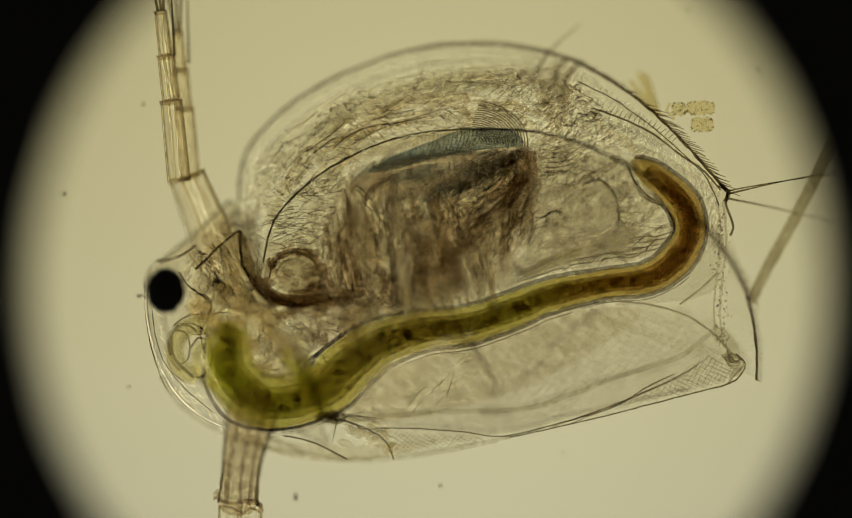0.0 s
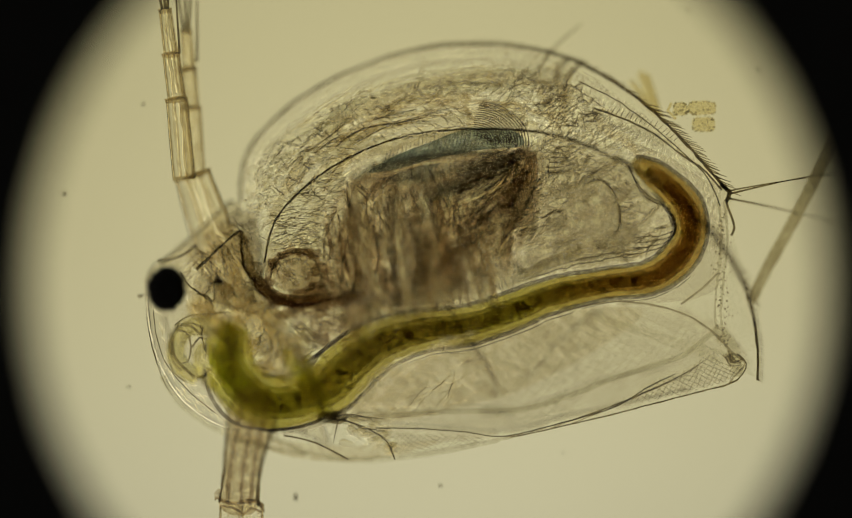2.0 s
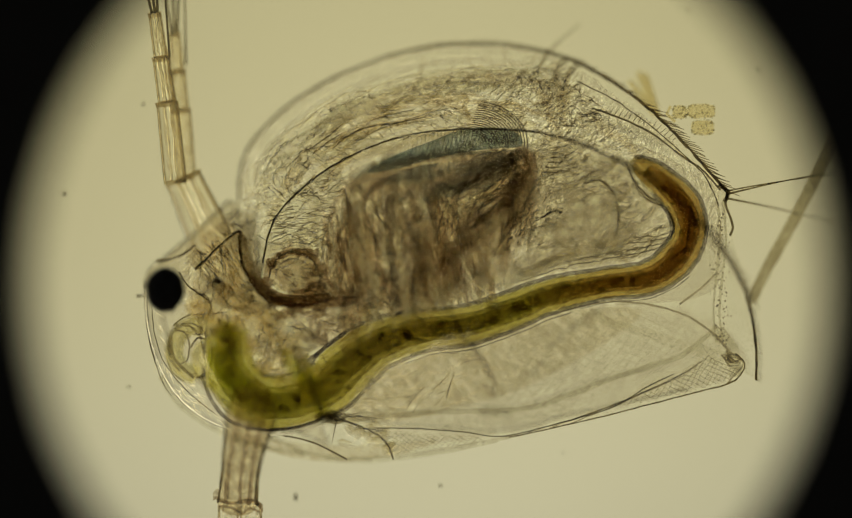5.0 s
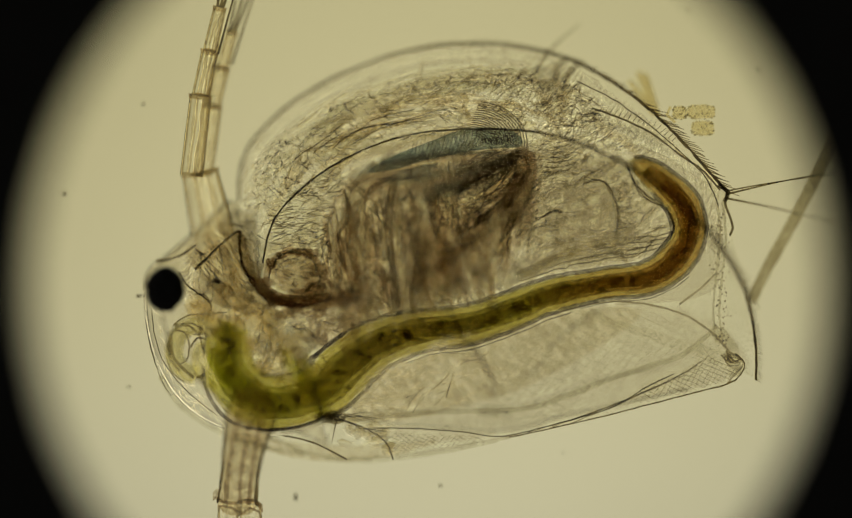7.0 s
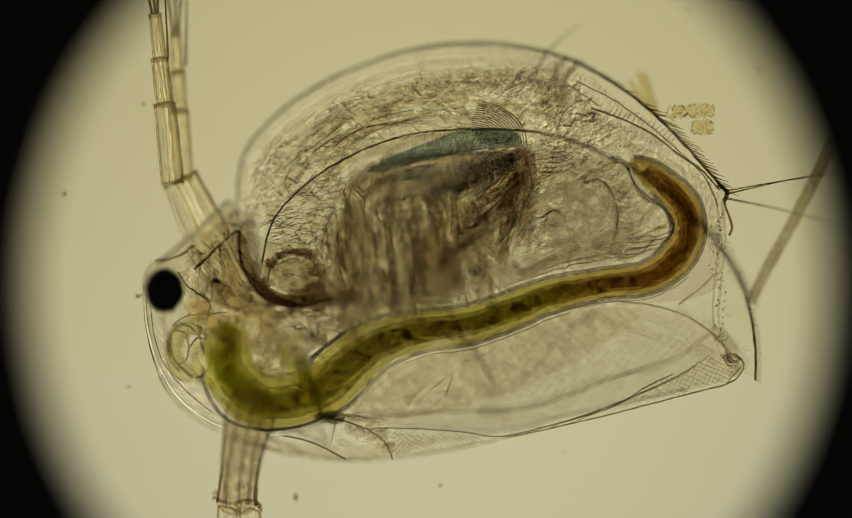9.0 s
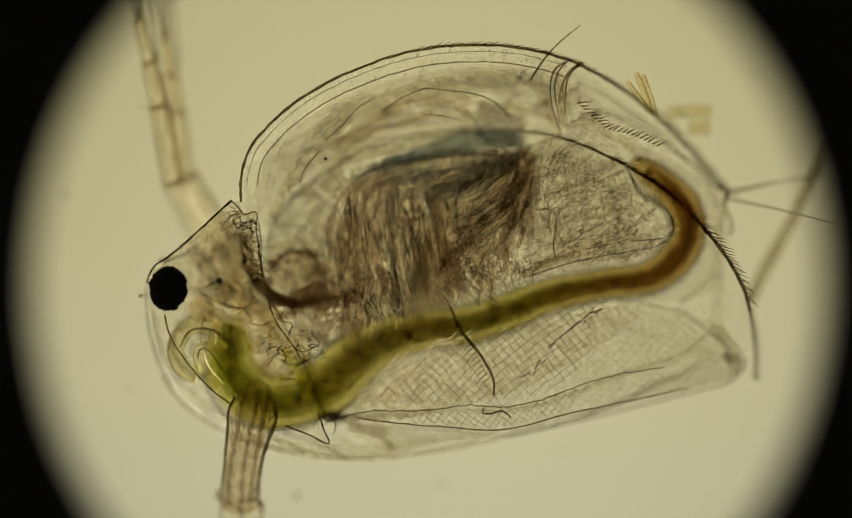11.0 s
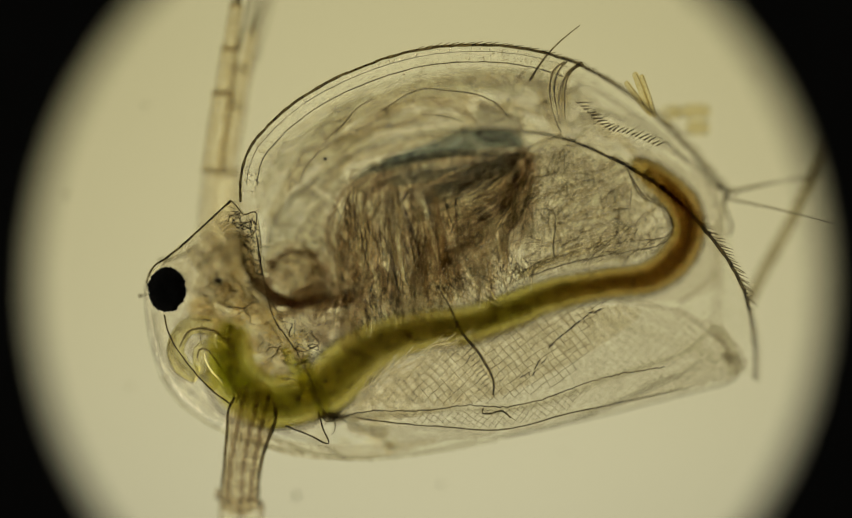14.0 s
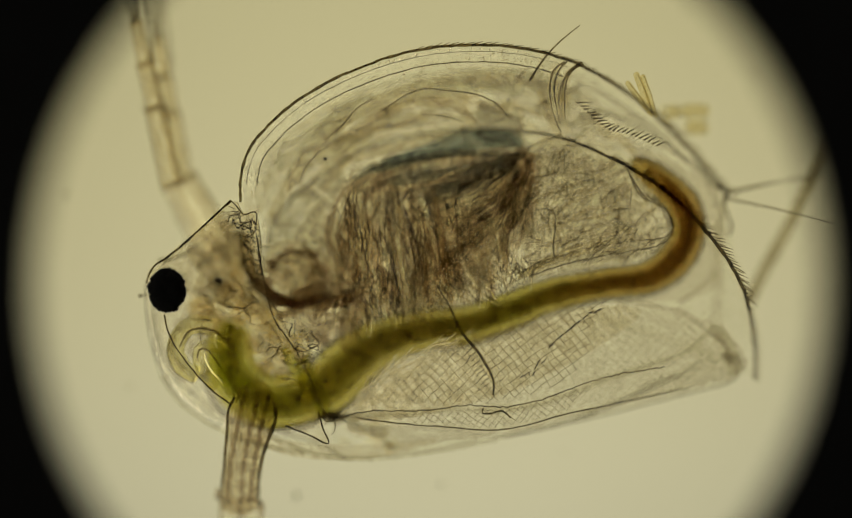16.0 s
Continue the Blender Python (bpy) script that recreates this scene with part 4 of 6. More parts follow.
    for z in (-70, 50):
        part("jaw_body", blob(Shape(), oval(542, 504, 43, 38, 0.08, 22), (542, 504, z), 20, None, 6, 8), FLESH, md, "mottled brown jaw body")
    part("jaw_ring", sh, DARKF, md, "dark ring of jaw muscle")
    sh = Shape()
    for k in range(17):
        x, y = random.uniform(500, 650), random.uniform(535, 588)
        blob(sh, oval(x, y, random.uniform(12, 26), random.uniform(7, 13), 0.3), (x, y, random.uniform(-100, 60)), 10)
    for k in range(13):
        a = -3.5 + 0.35 * k
        x, y = 542 + 46 * math.cos(a) + random.gauss(0, 5), 504 + 40 * math.sin(a) + random.gauss(0, 5)
        blob(sh, oval(x, y, random.uniform(9, 20), random.uniform(6, 12), 0.35), (x, y, random.uniform(-112, -60)), 8)
    part("jaw_muscle", sh, DARKF, md, "dark brown jaw muscle")
    sh = Shape()
    for k in range(9):
        x, y = random.gauss(545, 24), random.gauss(506, 16)
        blob(sh, oval(x, y, random.uniform(10, 22), random.uniform(6, 12), 0.35), (x, y, random.choice((-112, 100))), 8)
    part("jaw_tissue", sh, MASS, md, "mottled brown jaw tissue")
    sh = Shape()
    scatter(sh, 14, [(512, 490), (565, 488), (570, 515), (520, 520)], -115, 8, 26, 15, 15, 1.2, 0.5, 0.04)
    c = spline([(490, 500, 100), (496, 468, 100), (522, 450, 100), (558, 456, 100), (580, 484, 100), (576, 518, 100)])
    part("jaw_ring", tube(Shape(), c, 8, 8), FLESH, md, "soft brown ring of jaw muscle")
    part("jaw_lines", sh, HAIR, md, kind="stuff")


GUT = spline([(432, 600, -40, 30), (420, 640, -50, 42), (432, 695, -60, 50), (480, 738, -70, 52), (545, 738, -80, 50), (600, 715, -85, 52), (640, 675, -90, 54), (700, 632, -90, 46), (780, 608, -90, 38), (860, 598, -90, 36), (940, 572, -90, 35),
              (1010, 545, -90, 32), (1110, 523, -90, 28), (1190, 512, -90, 30), (1240, 480, -90, 33), (1268, 430, -90, 31), (1258, 380, -85, 32), (1228, 345, -80, 28), (1200, 322, -75, 25), (1182, 309, -72, 20), (1170, 300, -70, 13), (1163, 294, -70, 5)])


def gut():
    g = part("gut", tube(Shape(), GUT[:, :3], GUT[:, 3], 16), WALL, flea, "long bent gut, green in front and brown behind")
    for k, share in enumerate((0.89, 0.60, 0.37)):
        core = GUT[1:-1 - 4 * k].copy()
        for i in range(len(core)):
            core[i, 3] *= share * (1 + 0.10 * noise.noise(Vector((i / 5.0, k * 3.1, 5))))
        part("gut_contents", tube(Shape(), core[:, :3], core[:, 3], 14), FOOD if k else HUSK, g, "green algal food turning brown")
    sh = Shape()
    for side in (1, -1):
        body = GUT[20:] if side > 0 else GUT[24:-8]
        e = offset(body, 0)
        gr = np.gradient(body[:, :2], axis=0)
        gr /= np.linalg.norm(gr, axis=1)[:, None]
        e[:, 0] -= gr[:, 1] * body[:, 3] * side
        e[:, 1] += gr[:, 0] * body[:, 3] * side
        e[:, 2] = -112
        e[:, :2] += np.random.normal(0, 0.5, e[:, :2].shape)
        tube(sh, e[:, :3], 4.2, 6)
    for d, lo, hi in ((9, 55, 95), (7, 96, 120)):
        e = GUT[lo:hi].copy()
        gr = np.gradient(e[:, :2], axis=0)
        gr /= np.linalg.norm(gr, axis=1)[:, None]
        e[:, 0] -= gr[:, 1] * (e[:, 3] + d)
        e[:, 1] += gr[:, 0] * (e[:, 3] + d)
        e[:, 2] = -114
        tube(sh, e[:, :3], 1.0, 5)
    part("gut_sheath", sh, VIOLET, g, "thin grey violet gut sheath")
    sh = Shape()
    left = spline([(384, 610, -110), (376, 650, -110), (378, 700, -110), (395, 745, -110), (430, 778, -110), (480, 792, -110), (545, 788, -110), (600, 770, -110), (655, 735, -110), (690, 695, -110)])
    tube(sh, left, 3.4, 6)
    tube(sh, spline([(560, 670, -110), (575, 700, -110), (590, 740, -110), (600, 768, -110)]), 3.2, 6)
    tube(sh, spline([(480, 690, -100), (510, 695, -105), (545, 685, -110), (562, 668, -110), (600, 640, -112), (640, 610, -112)]), 3.4, 6)
    part("gut_fold", sh, VIOLET, g)
    sh = Shape()
    for _ in range(60):
        i = random.randrange(12, len(GUT) - 6)
        x, y, z, r = GUT[i]
        a, q = random.uniform(0, 6.28), random.uniform(0, 0.6) * r
        x, y, s = x + q * math.cos(a), y + q * math.sin(a), random.uniform(4, 13)
        blob(sh, [(x + s * random.uniform(0.6, 1.3) * math.cos(b), y + s * random.uniform(0.5, 1.0) * math.sin(b)) for b in np.linspace(0, 6.283, 9, False)], (x, y, -100), s * 0.7, None, 3)
    part("food_clumps", sh, ALGAE, g, "dark green clumps of food", kind="stuff")
    # blind sac of the gut
    sh = Shape()
    tube(sh, spline([(395, 605, 40), (360, 598, 60), (332, 615, 60), (322, 645, 50), (334, 676, 40), (360, 690, 30)]), 17, 10)
    tube(sh, spline([(430, 690, 80), (410, 650, 90), (385, 635, 90), (365, 648, 90), (372, 680, 90), (400, 715, 90)]), 12, 8)
    cae = part("blind_sac", sh, GLAND, g, "curled yellow green blind sac")
    sh = Shape()
    tube(sh, spline([(328, 595, -112), (318, 630, -112), (322, 660, -112), (340, 680, -112), (360, 695, -112), (378, 690, -112)]), 2.6, 5)
    tube(sh, spline([(352, 640, -112), (365, 622, -112), (385, 625, -112), (395, 605, -112)]), 2.2, 5)
    tube(sh, spline([(330, 640, 140), (345, 612, 140), (375, 605, 140), (400, 615, 140), (425, 640, 140), (440, 690, 140)]), 2.2, 5)
    tube(sh, spline([(362, 660, 140), (365, 645, 140), (380, 645, 140), (400, 670, 140), (425, 705, 140)]), 2.0, 5)
    tube(sh, spline([(425, 600, 140), (420, 640, 140), (425, 700, 145)]), 1.8, 5)
    for k in range(9):
        x, y = random.uniform(470, 600), random.uniform(640, 760)
        a, w, q = random.uniform(0, 6.28), random.uniform(1.5, 3.5), random.uniform(10, 26)
        tube(sh, spline([(x + q * math.cos(a + w * i / 6), y + 0.8 * q * math.sin(a + w * i / 6) + random.gauss(0, 1.5), 142) for i in range(7)]), random.uniform(0.7, 1.4), 4)
    part("sac_outline", sh, MIDDLE, cae)


SWAYING, EYE = [], []


def limb(axis, radii, material, hairs, hair_len, lean, label, z2=0):
    c = spline([(*a, r) for a, r in zip(axis, radii)], 10)
    L = part("trunk_limb", tube(Shape(), c[:, :3], c[:, 3], 10, flat=1.6), material, flea, label)
    sh = Shape()
    for side in (1, -1):
        e = offset(c[:, :3], side * float(np.mean(radii)) * 0.8)
        fringe(sh, e, hairs, hair_len, lean * side, 1.2, 0.25, 0, 0.2)
    part("limb_bristles", sh, SOFT, L, kind="stuff")
    SWAYING.append((L, P(*axis[0])))
    return L


def limbs():
    brown = "brown leaf-like trunk limb with comb bristles"
    limb([(648, 330, -40), (635, 400, -50), (640, 480, -50), (660, 560, -40)], [12, 26, 30, 20], LIMB, 9, 34, 35, brown)
    limb([(700, 300, 20), (690, 380, 20), (690, 470, 10), (705, 570, 0)], [14, 30, 32, 20], LIMB, 9, 36, 35, brown)
    limb([(760, 300, -50), (745, 380, -50), (750, 470, -50), (765, 560, -50)], [14, 30, 30, 20], LIMB, 9, 36, 35, brown)
    limb([(820, 300, 40), (800, 380, 40), (808, 460, 40), (835, 550, 40)], [14, 30, 28, 18], LIMB, 9, 36, 35, brown)
    limb([(955, 270, -30), (945, 340, -30), (890, 405, -30), (820, 450, -30), (790, 520, -20)], [18, 34, 34, 28, 14], LIMB, 8, 40, 30, brown)
    limb([(975, 280, 60), (970, 350, 60), (930, 420, 60), (880, 460, 60), (860, 520, 60)], [14, 26, 30, 26, 14], LIMB, 8, 40, 30, brown)
    limb([(930, 270, 10), (860, 300, 10), (770, 330, 10), (690, 345, 10), (640, 380, 10)], [20, 36, 36, 30, 12], LIMB, 9, 30, 60, brown)
    limb([(590, 470, 10), (625, 510, 0), (690, 530, 0), (780, 520, 0), (880, 480, 0)], [12, 24, 24, 20, 10], LIMB, 9, 34, 50, brown)
    rim = [(676, 318, -105), (720, 290, -105), (790, 262, -105), (855, 240, -105), (905, 236, -105), (950, 245, -100), (960, 270, -95), (890, 276, -100), (800, 292, -105), (730, 312, -105)]
    fl = part("filter_plate", blob(Shape(), spline(rim, 8, True), (820, 276, -104), 9, None, 5, 3), TEAL, flea, "blue grey filter plate")
    sh = Shape()
    bundle(sh, [(650, 330, 60), (700, 302, 60), (780, 286, 60), (860, 280, 60), (930, 286, 60)], 9, 6, 2.4)
    bundle(sh, [(960, 262, -40), (968, 310, -40), (940, 370, -40), (880, 415, -40), (835, 440, -40)], 24, 7, 1.6)
    bundle(sh, [(940, 250, 60), (900, 300, 60), (830, 350, 60), (770, 390, 60)], 24, 7, 1.6)
    part("plate_strands", sh, SLATE, fl, kind="stuff")
    sh = Shape()
    for k in range(30):
        x = 700 + 7.4 * k
        y = 312 - (x - 700) * 0.26
        bristle(sh, (x, y, -118), (x + 10, y - 34 - 10 * math.sin(k / 9), -118), 0.05, 0.8)
    for k in range(17):
        R = 16 + 4.6 * k
        tube(sh, [(872 + R * 1.1 * math.cos(a), 264 + R * 0.85 * math.sin(a), -118) for a in np.linspace(-1.75 + 0.02 * k, 0.1, 9)], 1.3, 3)
    for k in range(18):
        bristle(sh, (900 + 3 * k, 268 - 0.4 * k, -118), (872 + 5.5 * k, 240 - k, -118), 0.05, 0.8)
    part("filter_comb", sh, LINE, fl, kind="stuff")
    mass = [(640, 315), (700, 300), (850, 270), (960, 262), (985, 330), (970, 420), (940, 470), (850, 520), (760, 560), (650, 570), (590, 540), (590, 460), (620, 380)]
    sh, sh2, sh3 = Shape(), Shape(), Shape()
    scatter(sh, 320, mass, -115, 25, 40, 80, 28, 1.0, 0.9)
    scatter(sh, 60, [(820, 330), (960, 290), (985, 330), (960, 440), (830, 470)], -115, 20, 60, -38, 10, 1.3, 0.5)
    scatter(sh3, 150, mass, 135, 25, 42, 78, 30, 1.0, 1.2)
    low = [(590, 520), (700, 500), (860, 470), (960, 470), (1000, 490), (880, 540), (760, 570), (640, 600)]
    scatter(sh3, 300, low, 140, 14, 40, 70, 34, 0.85, 1.2)
    scatter(sh, 90, low, -115, 18, 40, 70, 35, 1.2, 1.2)
    hind = [(980, 250), (1060, 270), (1150, 310), (1180, 380), (1230, 420), (1180, 470), (1000, 490), (960, 440)]
    scatter(sh, 320, hind, -115, 20, 40, 150, 35, 1.0, 1.0, 0.07)
    scatter(sh3, 130, hind, 140, 20, 48, 145, 30, 1.0, 1.0, 0.07)
    upper = [(860, 140), (1000, 120), (1060, 150), (1120, 200), (1150, 270), (1050, 250), (960, 230), (930, 170)]
    scatter(sh, 190, upper, -112, 16, 44, 140, 30, 1.1, 0.9, 0.06)
    front = [(500, 400), (560, 350), (640, 310), (620, 390), (600, 460), (520, 460)]
    scatter(sh, 130, front, -115, 20, 22, 172, 14, 1.2, 0.5, 0.04)
    sh4 = Shape()
    for k in range(44):
        t = k / 43
        z = -116 if k % 2 else 120
        e = (690 + 190 * t + random.gauss(0, 14), 330 + 200 * t + random.gauss(0, 14), z)
        bristle(sh if k % 2 else sh4, (958 + random.gauss(0, 14), 278 + 60 * t + random.gauss(0, 12), z), e, random.uniform(-0.25, 0.02), 1.4, steps=10)
    for k in range(60):
        z = -116 if k % 2 else 120
        x, y = random.uniform(610, 850), random.uniform(330, 430)
        bristle(sh if k % 2 else sh4, (x, y, z), (x + random.gauss(12, 26), y + random.uniform(70, 150), z), random.uniform(-0.22, 0.22), 1.4, steps=8)
    sh5 = Shape()
    scatter(sh5, 420, mass, -124, 8, 34, 80, 35, 1.7, 0.8, 0.08)
    scatter(sh5, 120, [(820, 330), (960, 290), (985, 330), (960, 440), (830, 470)], -124, 8, 50, -38, 12, 1.8, 0.5, 0.06)
    scatter(sh5, 160, hind, -124, 8, 36, 150, 40, 1.7, 0.9, 0.08)
    scatter(sh5, 150, upper, -124, 8, 36, 140, 45, 1.8, 0.9, 0.08)
    scatter(sh5, 220, low, 146, 6, 34, 70, 35, 1.6, 1.0, 0.08)
    scatter(sh5, 90, hind, 144, 8, 38, 145, 30, 1.6, 0.9, 0.06)
    scatter(sh, 80, mass, -124, 8, 24, 78, 45, 0.8, 0.9, 0.1)
    sh6 = Shape()
    scatter(sh6, 300, mass, -116, 5, 26, 80, 30, 1.0, 0.9, 0.1)
    scatter(sh6, 80, [(820, 330), (960, 290), (985, 330), (960, 440), (830, 470)], -116, 5, 44, -38, 12, 1.1, 0.5, 0.06)
    scatter(sh6, 30, [(470, 580), (600, 590), (640, 640), (590, 700), (480, 690)], -116, 5, 26, 70, 50, 0.9, 1.2, 0.1)
    scatter(sh6, 50, mass, 142, 6, 30, 78, 30, 1.0, 0.9, 0.1)
    for area, n, a, sp in ((hind, 150, 150, 30), (upper, 90, 140, 40), (front, 90, 172, 20), ([(460, 360), (500, 280), (620, 205), (800, 150), (850, 215), (700, 245), (600, 310), (520, 400)], 170, 35, 18)):
        scatter(sh6, n, area, -118, 5, 34, a, sp, 0.75, 0.9, 0.08)
    scatter(sh6, 160, low, 144, 5, 34, 72, 30, 0.7, 0.9, 0.08)
    scatter(sh6, 50, hind, 144, 5, 44, 145, 30, 0.8, 0.9, 0.08)
    part("dark_hairs", sh6, HAIR, fl, kind="stuff")
    for k in range(26):
        x, y = random.uniform(620, 900), random.uniform(340, 540)
        a = radians(82 if x < 820 else -42) + random.gauss(0, 0.15)
        ln, z = random.uniform(16, 40), random.choice((-122, 138))
        tube(sh5, spline([(x - ln * math.cos(a), y - ln * math.sin(a), z), (x + random.gauss(0, 3), y, z), (x + ln * math.cos(a), y + ln * math.sin(a), z)]), random.uniform(2.5, 5), 6)
    part("clear_hairs", sh5, GRAIN, fl, kind="stuff")
    part("limb_hairs", sh4, SOFT, fl, kind="stuff")
    part("limb_hairs", sh, SOFT, fl, kind="stuff")
    part("limb_hairs", sh3, MIDDLE, fl, kind="stuff")
    for k in range(18):
        x, y = (random.uniform(700, 940), random.uniform(440, 545)) if k < 8 else (random.uniform(515, 665), random.uniform(562, 628))
        part("limb_lobe", blob(Shape(), oval(x, y, random.uniform(16, 30), random.uniform(30, 48), 0.22, 18), (x, y, (-108, 20, 120)[k % 3]), 20, None, 5, 8), MASS, fl, "mottled brown lobe of limb muscle")
    spots = [(x + random.uniform(-14, 14), y + random.uniform(-14, 14)) for x in range(610, 980, 42) for y in range(290, 580, 62)]
    for k, (x, y) in enumerate(q for q in spots if inside(*q, mass)):
        z = -115 if k % 3 == 0 else 130 if k % 3 == 1 else random.uniform(-90, 100)
        a = radians(78 if x < 830 else -40) + random.gauss(0, 0.3)
        rx, ry = random.uniform(36, 66), random.uniform(14, 24)
        rim = [(x + math.cos(a) * u - math.sin(a) * v, y + math.sin(a) * u + math.cos(a) * v) for u, v in oval(0, 0, rx, ry, 0.22, 18)]
        part("limb_lobe", blob(Shape(), rim, (x, y, z), 22, None, 5, 8), MASS, fl, "mottled brown lobe of limb muscle")
    sh, blue = Shape(), Shape()
    for k, (x, y, ln, w, ang) in enumerate(((905, 315, 60, 15, -22), (880, 335, 50, 10, -30), (870, 420, 52, 14, -38), (945, 395, 42, 13, -60), (820, 345, 44, 10, -16), (760, 318, 50, 9, -12), (690, 345, 42, 12, -35),
                                           (655, 400, 48, 13, 82), (690, 450, 56, 12, 80), (735, 430, 52, 12, 95), (775, 460, 52, 11, 78), (640, 480, 44, 14, 60), (670, 545, 44, 13, 20), (720, 520, 44, 12, 70), (840, 470, 46, 11, -40),
                                           (620, 560, 40, 14, 5), (590, 520, 34, 14, 30), (960, 300, 40, 12, 70), (800, 400, 40, 9, 85), (930, 350, 46, 10, -50))):
        levels = (-112 + random.uniform(-6, 6), 118 + random.uniform(-12, 12))
        for z in levels if k < 7 else levels[k % 2:k % 2 + 1]:
            a = radians(ang) + random.gauss(0, 0.12)
            px, py = x + random.gauss(0, 8), y + random.gauss(0, 6)
            rim = [(px + math.cos(a) * u - math.sin(a) * v, py + math.sin(a) * u + math.cos(a) * v) for u, v in oval(0, 0, ln, w, 0.28, 22)]
            blob(blue if k in (0, 4, 5) else sh, rim, (px, py, z), 12, None, 5, 8)
    part("limb_muscle", blue, SLATE, fl, "slate blue streaked limb muscle")
    part("limb_muscle", sh, BAND, fl, "dark brown streaked limb muscle")
    for k in range(8):
        x, y = random.uniform(590, 690), random.uniform(565, 625)
        if y > 700 - 0.13 * x:
            y -= 40
        part("limb_lobe", blob(Shape(), oval(x, y, random.uniform(18, 36), random.uniform(12, 20), 0.2, 16), (x, y, -112 if k % 2 else 120), 14, None, 5, 6), MASS, fl, "mottled brown lobe of limb muscle")
    # slate muscle along the filter plate
    for x, y, u, v, z, a in ((830, 312, 122, 15, -104, -8), (800, 345, 90, 13, -100, -14), (900, 300, 70, 18, -96, -14)):
        c, d = math.cos(radians(a)), math.sin(radians(a))
        part("slate_muscle", blob(Shape(), [(x + c * p - d * q, y + d * p + c * q) for p, q in oval(0, 0, u, v, 0.16, 24)], (x, y, z), 12, None, 5, 5), DUSK, fl, "slate grey muscle band")
    # soft lumps in front of the limbs
    for x, y, u, v in ((520, 420, 30, 38), (560, 372, 34, 26), (604, 330, 30, 24), (575, 430, 28, 34), (495, 360, 26, 40), (540, 300, 36, 22), (500, 470, 22, 30), (610, 290, 34, 20), (640, 265, 40, 16)):
        part("soft_lump", blob(Shape(), oval(x, y, u, v, 0.18, 20), (x, y, random.uniform(-60, 80)), 26, None, 6, 6), OLIVE, fl, "soft olive lump of tissue")
    # streaks of muscle down the limbs
    kinds = {UMBER: Shape(), RUSSET: Shape(), DUSK: Shape(), GLASSY: Shape()}
    for k in range(116):
        x = random.triangular(568, 965, 740)
        y = 345 - (x - 640) * 0.12 + (random.uniform(0, 130) if k % 3 else random.uniform(110, 190))
        y += max(0, 612 - x) * 2.2
        ln = min(random.uniform(60, 150), 596 - (x - 640) * 0.14 - y)
        if ln < 30:
            continue
        z = (-114 if k % 2 else 118) + random.uniform(-8, 8)
        lean, bow = random.gauss(0.2, 0.07), random.gauss(0, 6)
        c = spline([(x + lean * ln * t + bow * math.sin(3 * t), y + ln * t, z) for t in (0, 0.33, 0.67, 1)])
        mt = random.choice((UMBER, UMBER, RUSSET, RUSSET, DUSK, GLASSY, GLASSY, GLASSY))
        tube(kinds[mt], c, (random.uniform(4.5, 8.5) if mt is not GLASSY else random.uniform(2, 4.5)) * np.sin(np.linspace(0.3, 2.9, len(c))), 7, flat=0.7)
    for mt, lb in ((UMBER, "umber streak of limb muscle"), (RUSSET, "russet streak of limb muscle"), (DUSK, "slate grey streak of limb muscle"), (GLASSY, "glassy limb strand")):
        part("muscle_streak", kinds[mt], mt, fl, lb)
    # arcs that sweep from the hind root of the limbs
    sh, pale = Shape(), Shape()
    for k in range(11):
        u = k / 10
        for z in (-115, 116)[:1 + k % 2]:
            q = [(968 + 14 * u, 268 + 26 * u), (952 + 30 * u, 316 + 22 * u), (895 + 54 * u, 350 + 30 * u), (815 + 76 * u, 372 + 50 * u), (740 + 100 * u, 392 + 66 * u)]
            c = spline([(x + random.gauss(0, 4), y + random.gauss(0, 4), z + random.uniform(-6, 6)) for x, y in q])
            c = c[:int(len(c) * random.uniform(0.55, 1))]
            tube(sh if k % 3 else pale, c, (random.uniform(4.5, 8.5) if k % 3 else random.uniform(2.5, 4.5)) * np.sin(np.linspace(0.5, 2.9, len(c))), 7, flat=0.7)
    for q, z, r in (([(700, 308), (780, 292), (870, 290), (940, 284), (972, 270)], -112, 9), ([(716, 356), (806, 336), (892, 322), (958, 272)], -112, 7), ([(617, 372), (640, 348), (688, 324), (797, 288), (892, 280), (950, 262)], 110, 9),
                    ([(606, 470), (604, 420), (620, 370)], 116, 7), ([(930, 250), (975, 300), (985, 345), (965, 420), (950, 460)], 112, 8)):
        c = spline([(*p, z) for p in q])
        tube(sh, c, r * np.sin(np.linspace(0.4, 2.8, len(c))), 8, flat=0.7)
    c = spline([(718, 358, 122), (764, 338, 122), (820, 320, 122), (880, 300, 122)])
    tube(pale, c, 5 * np.sin(np.linspace(0.3, 2.8, len(c))), 8)
    part("sweeping_muscle", sh, SWEEP, fl, "dark brown muscle arc")
    part("glassy_strand", pale, GLASSY, fl, "glassy limb strand")
    # pale strands fanning through the hind body
    sh = Shape()
    for k in range(96):
        z = -120 if k % 3 else 138
        x, y = random.uniform(985, 1130), random.uniform(300, 470)
        ln, a = random.uniform(40, 110), radians(random.gauss(-28, 16) if k % 4 else random.gauss(60, 25))
        c = spline([(x, y, z), (x + ln * 0.5 * math.cos(a) + random.gauss(0, 5), y + ln * 0.5 * math.sin(a) + random.gauss(0, 5), z), (min(x + ln * math.cos(a), 1215), y + ln * math.sin(a), z)])
        tube(sh, c, random.uniform(1.6, 3.8) * np.sin(np.linspace(0.3, 2.8, len(c))), 6)
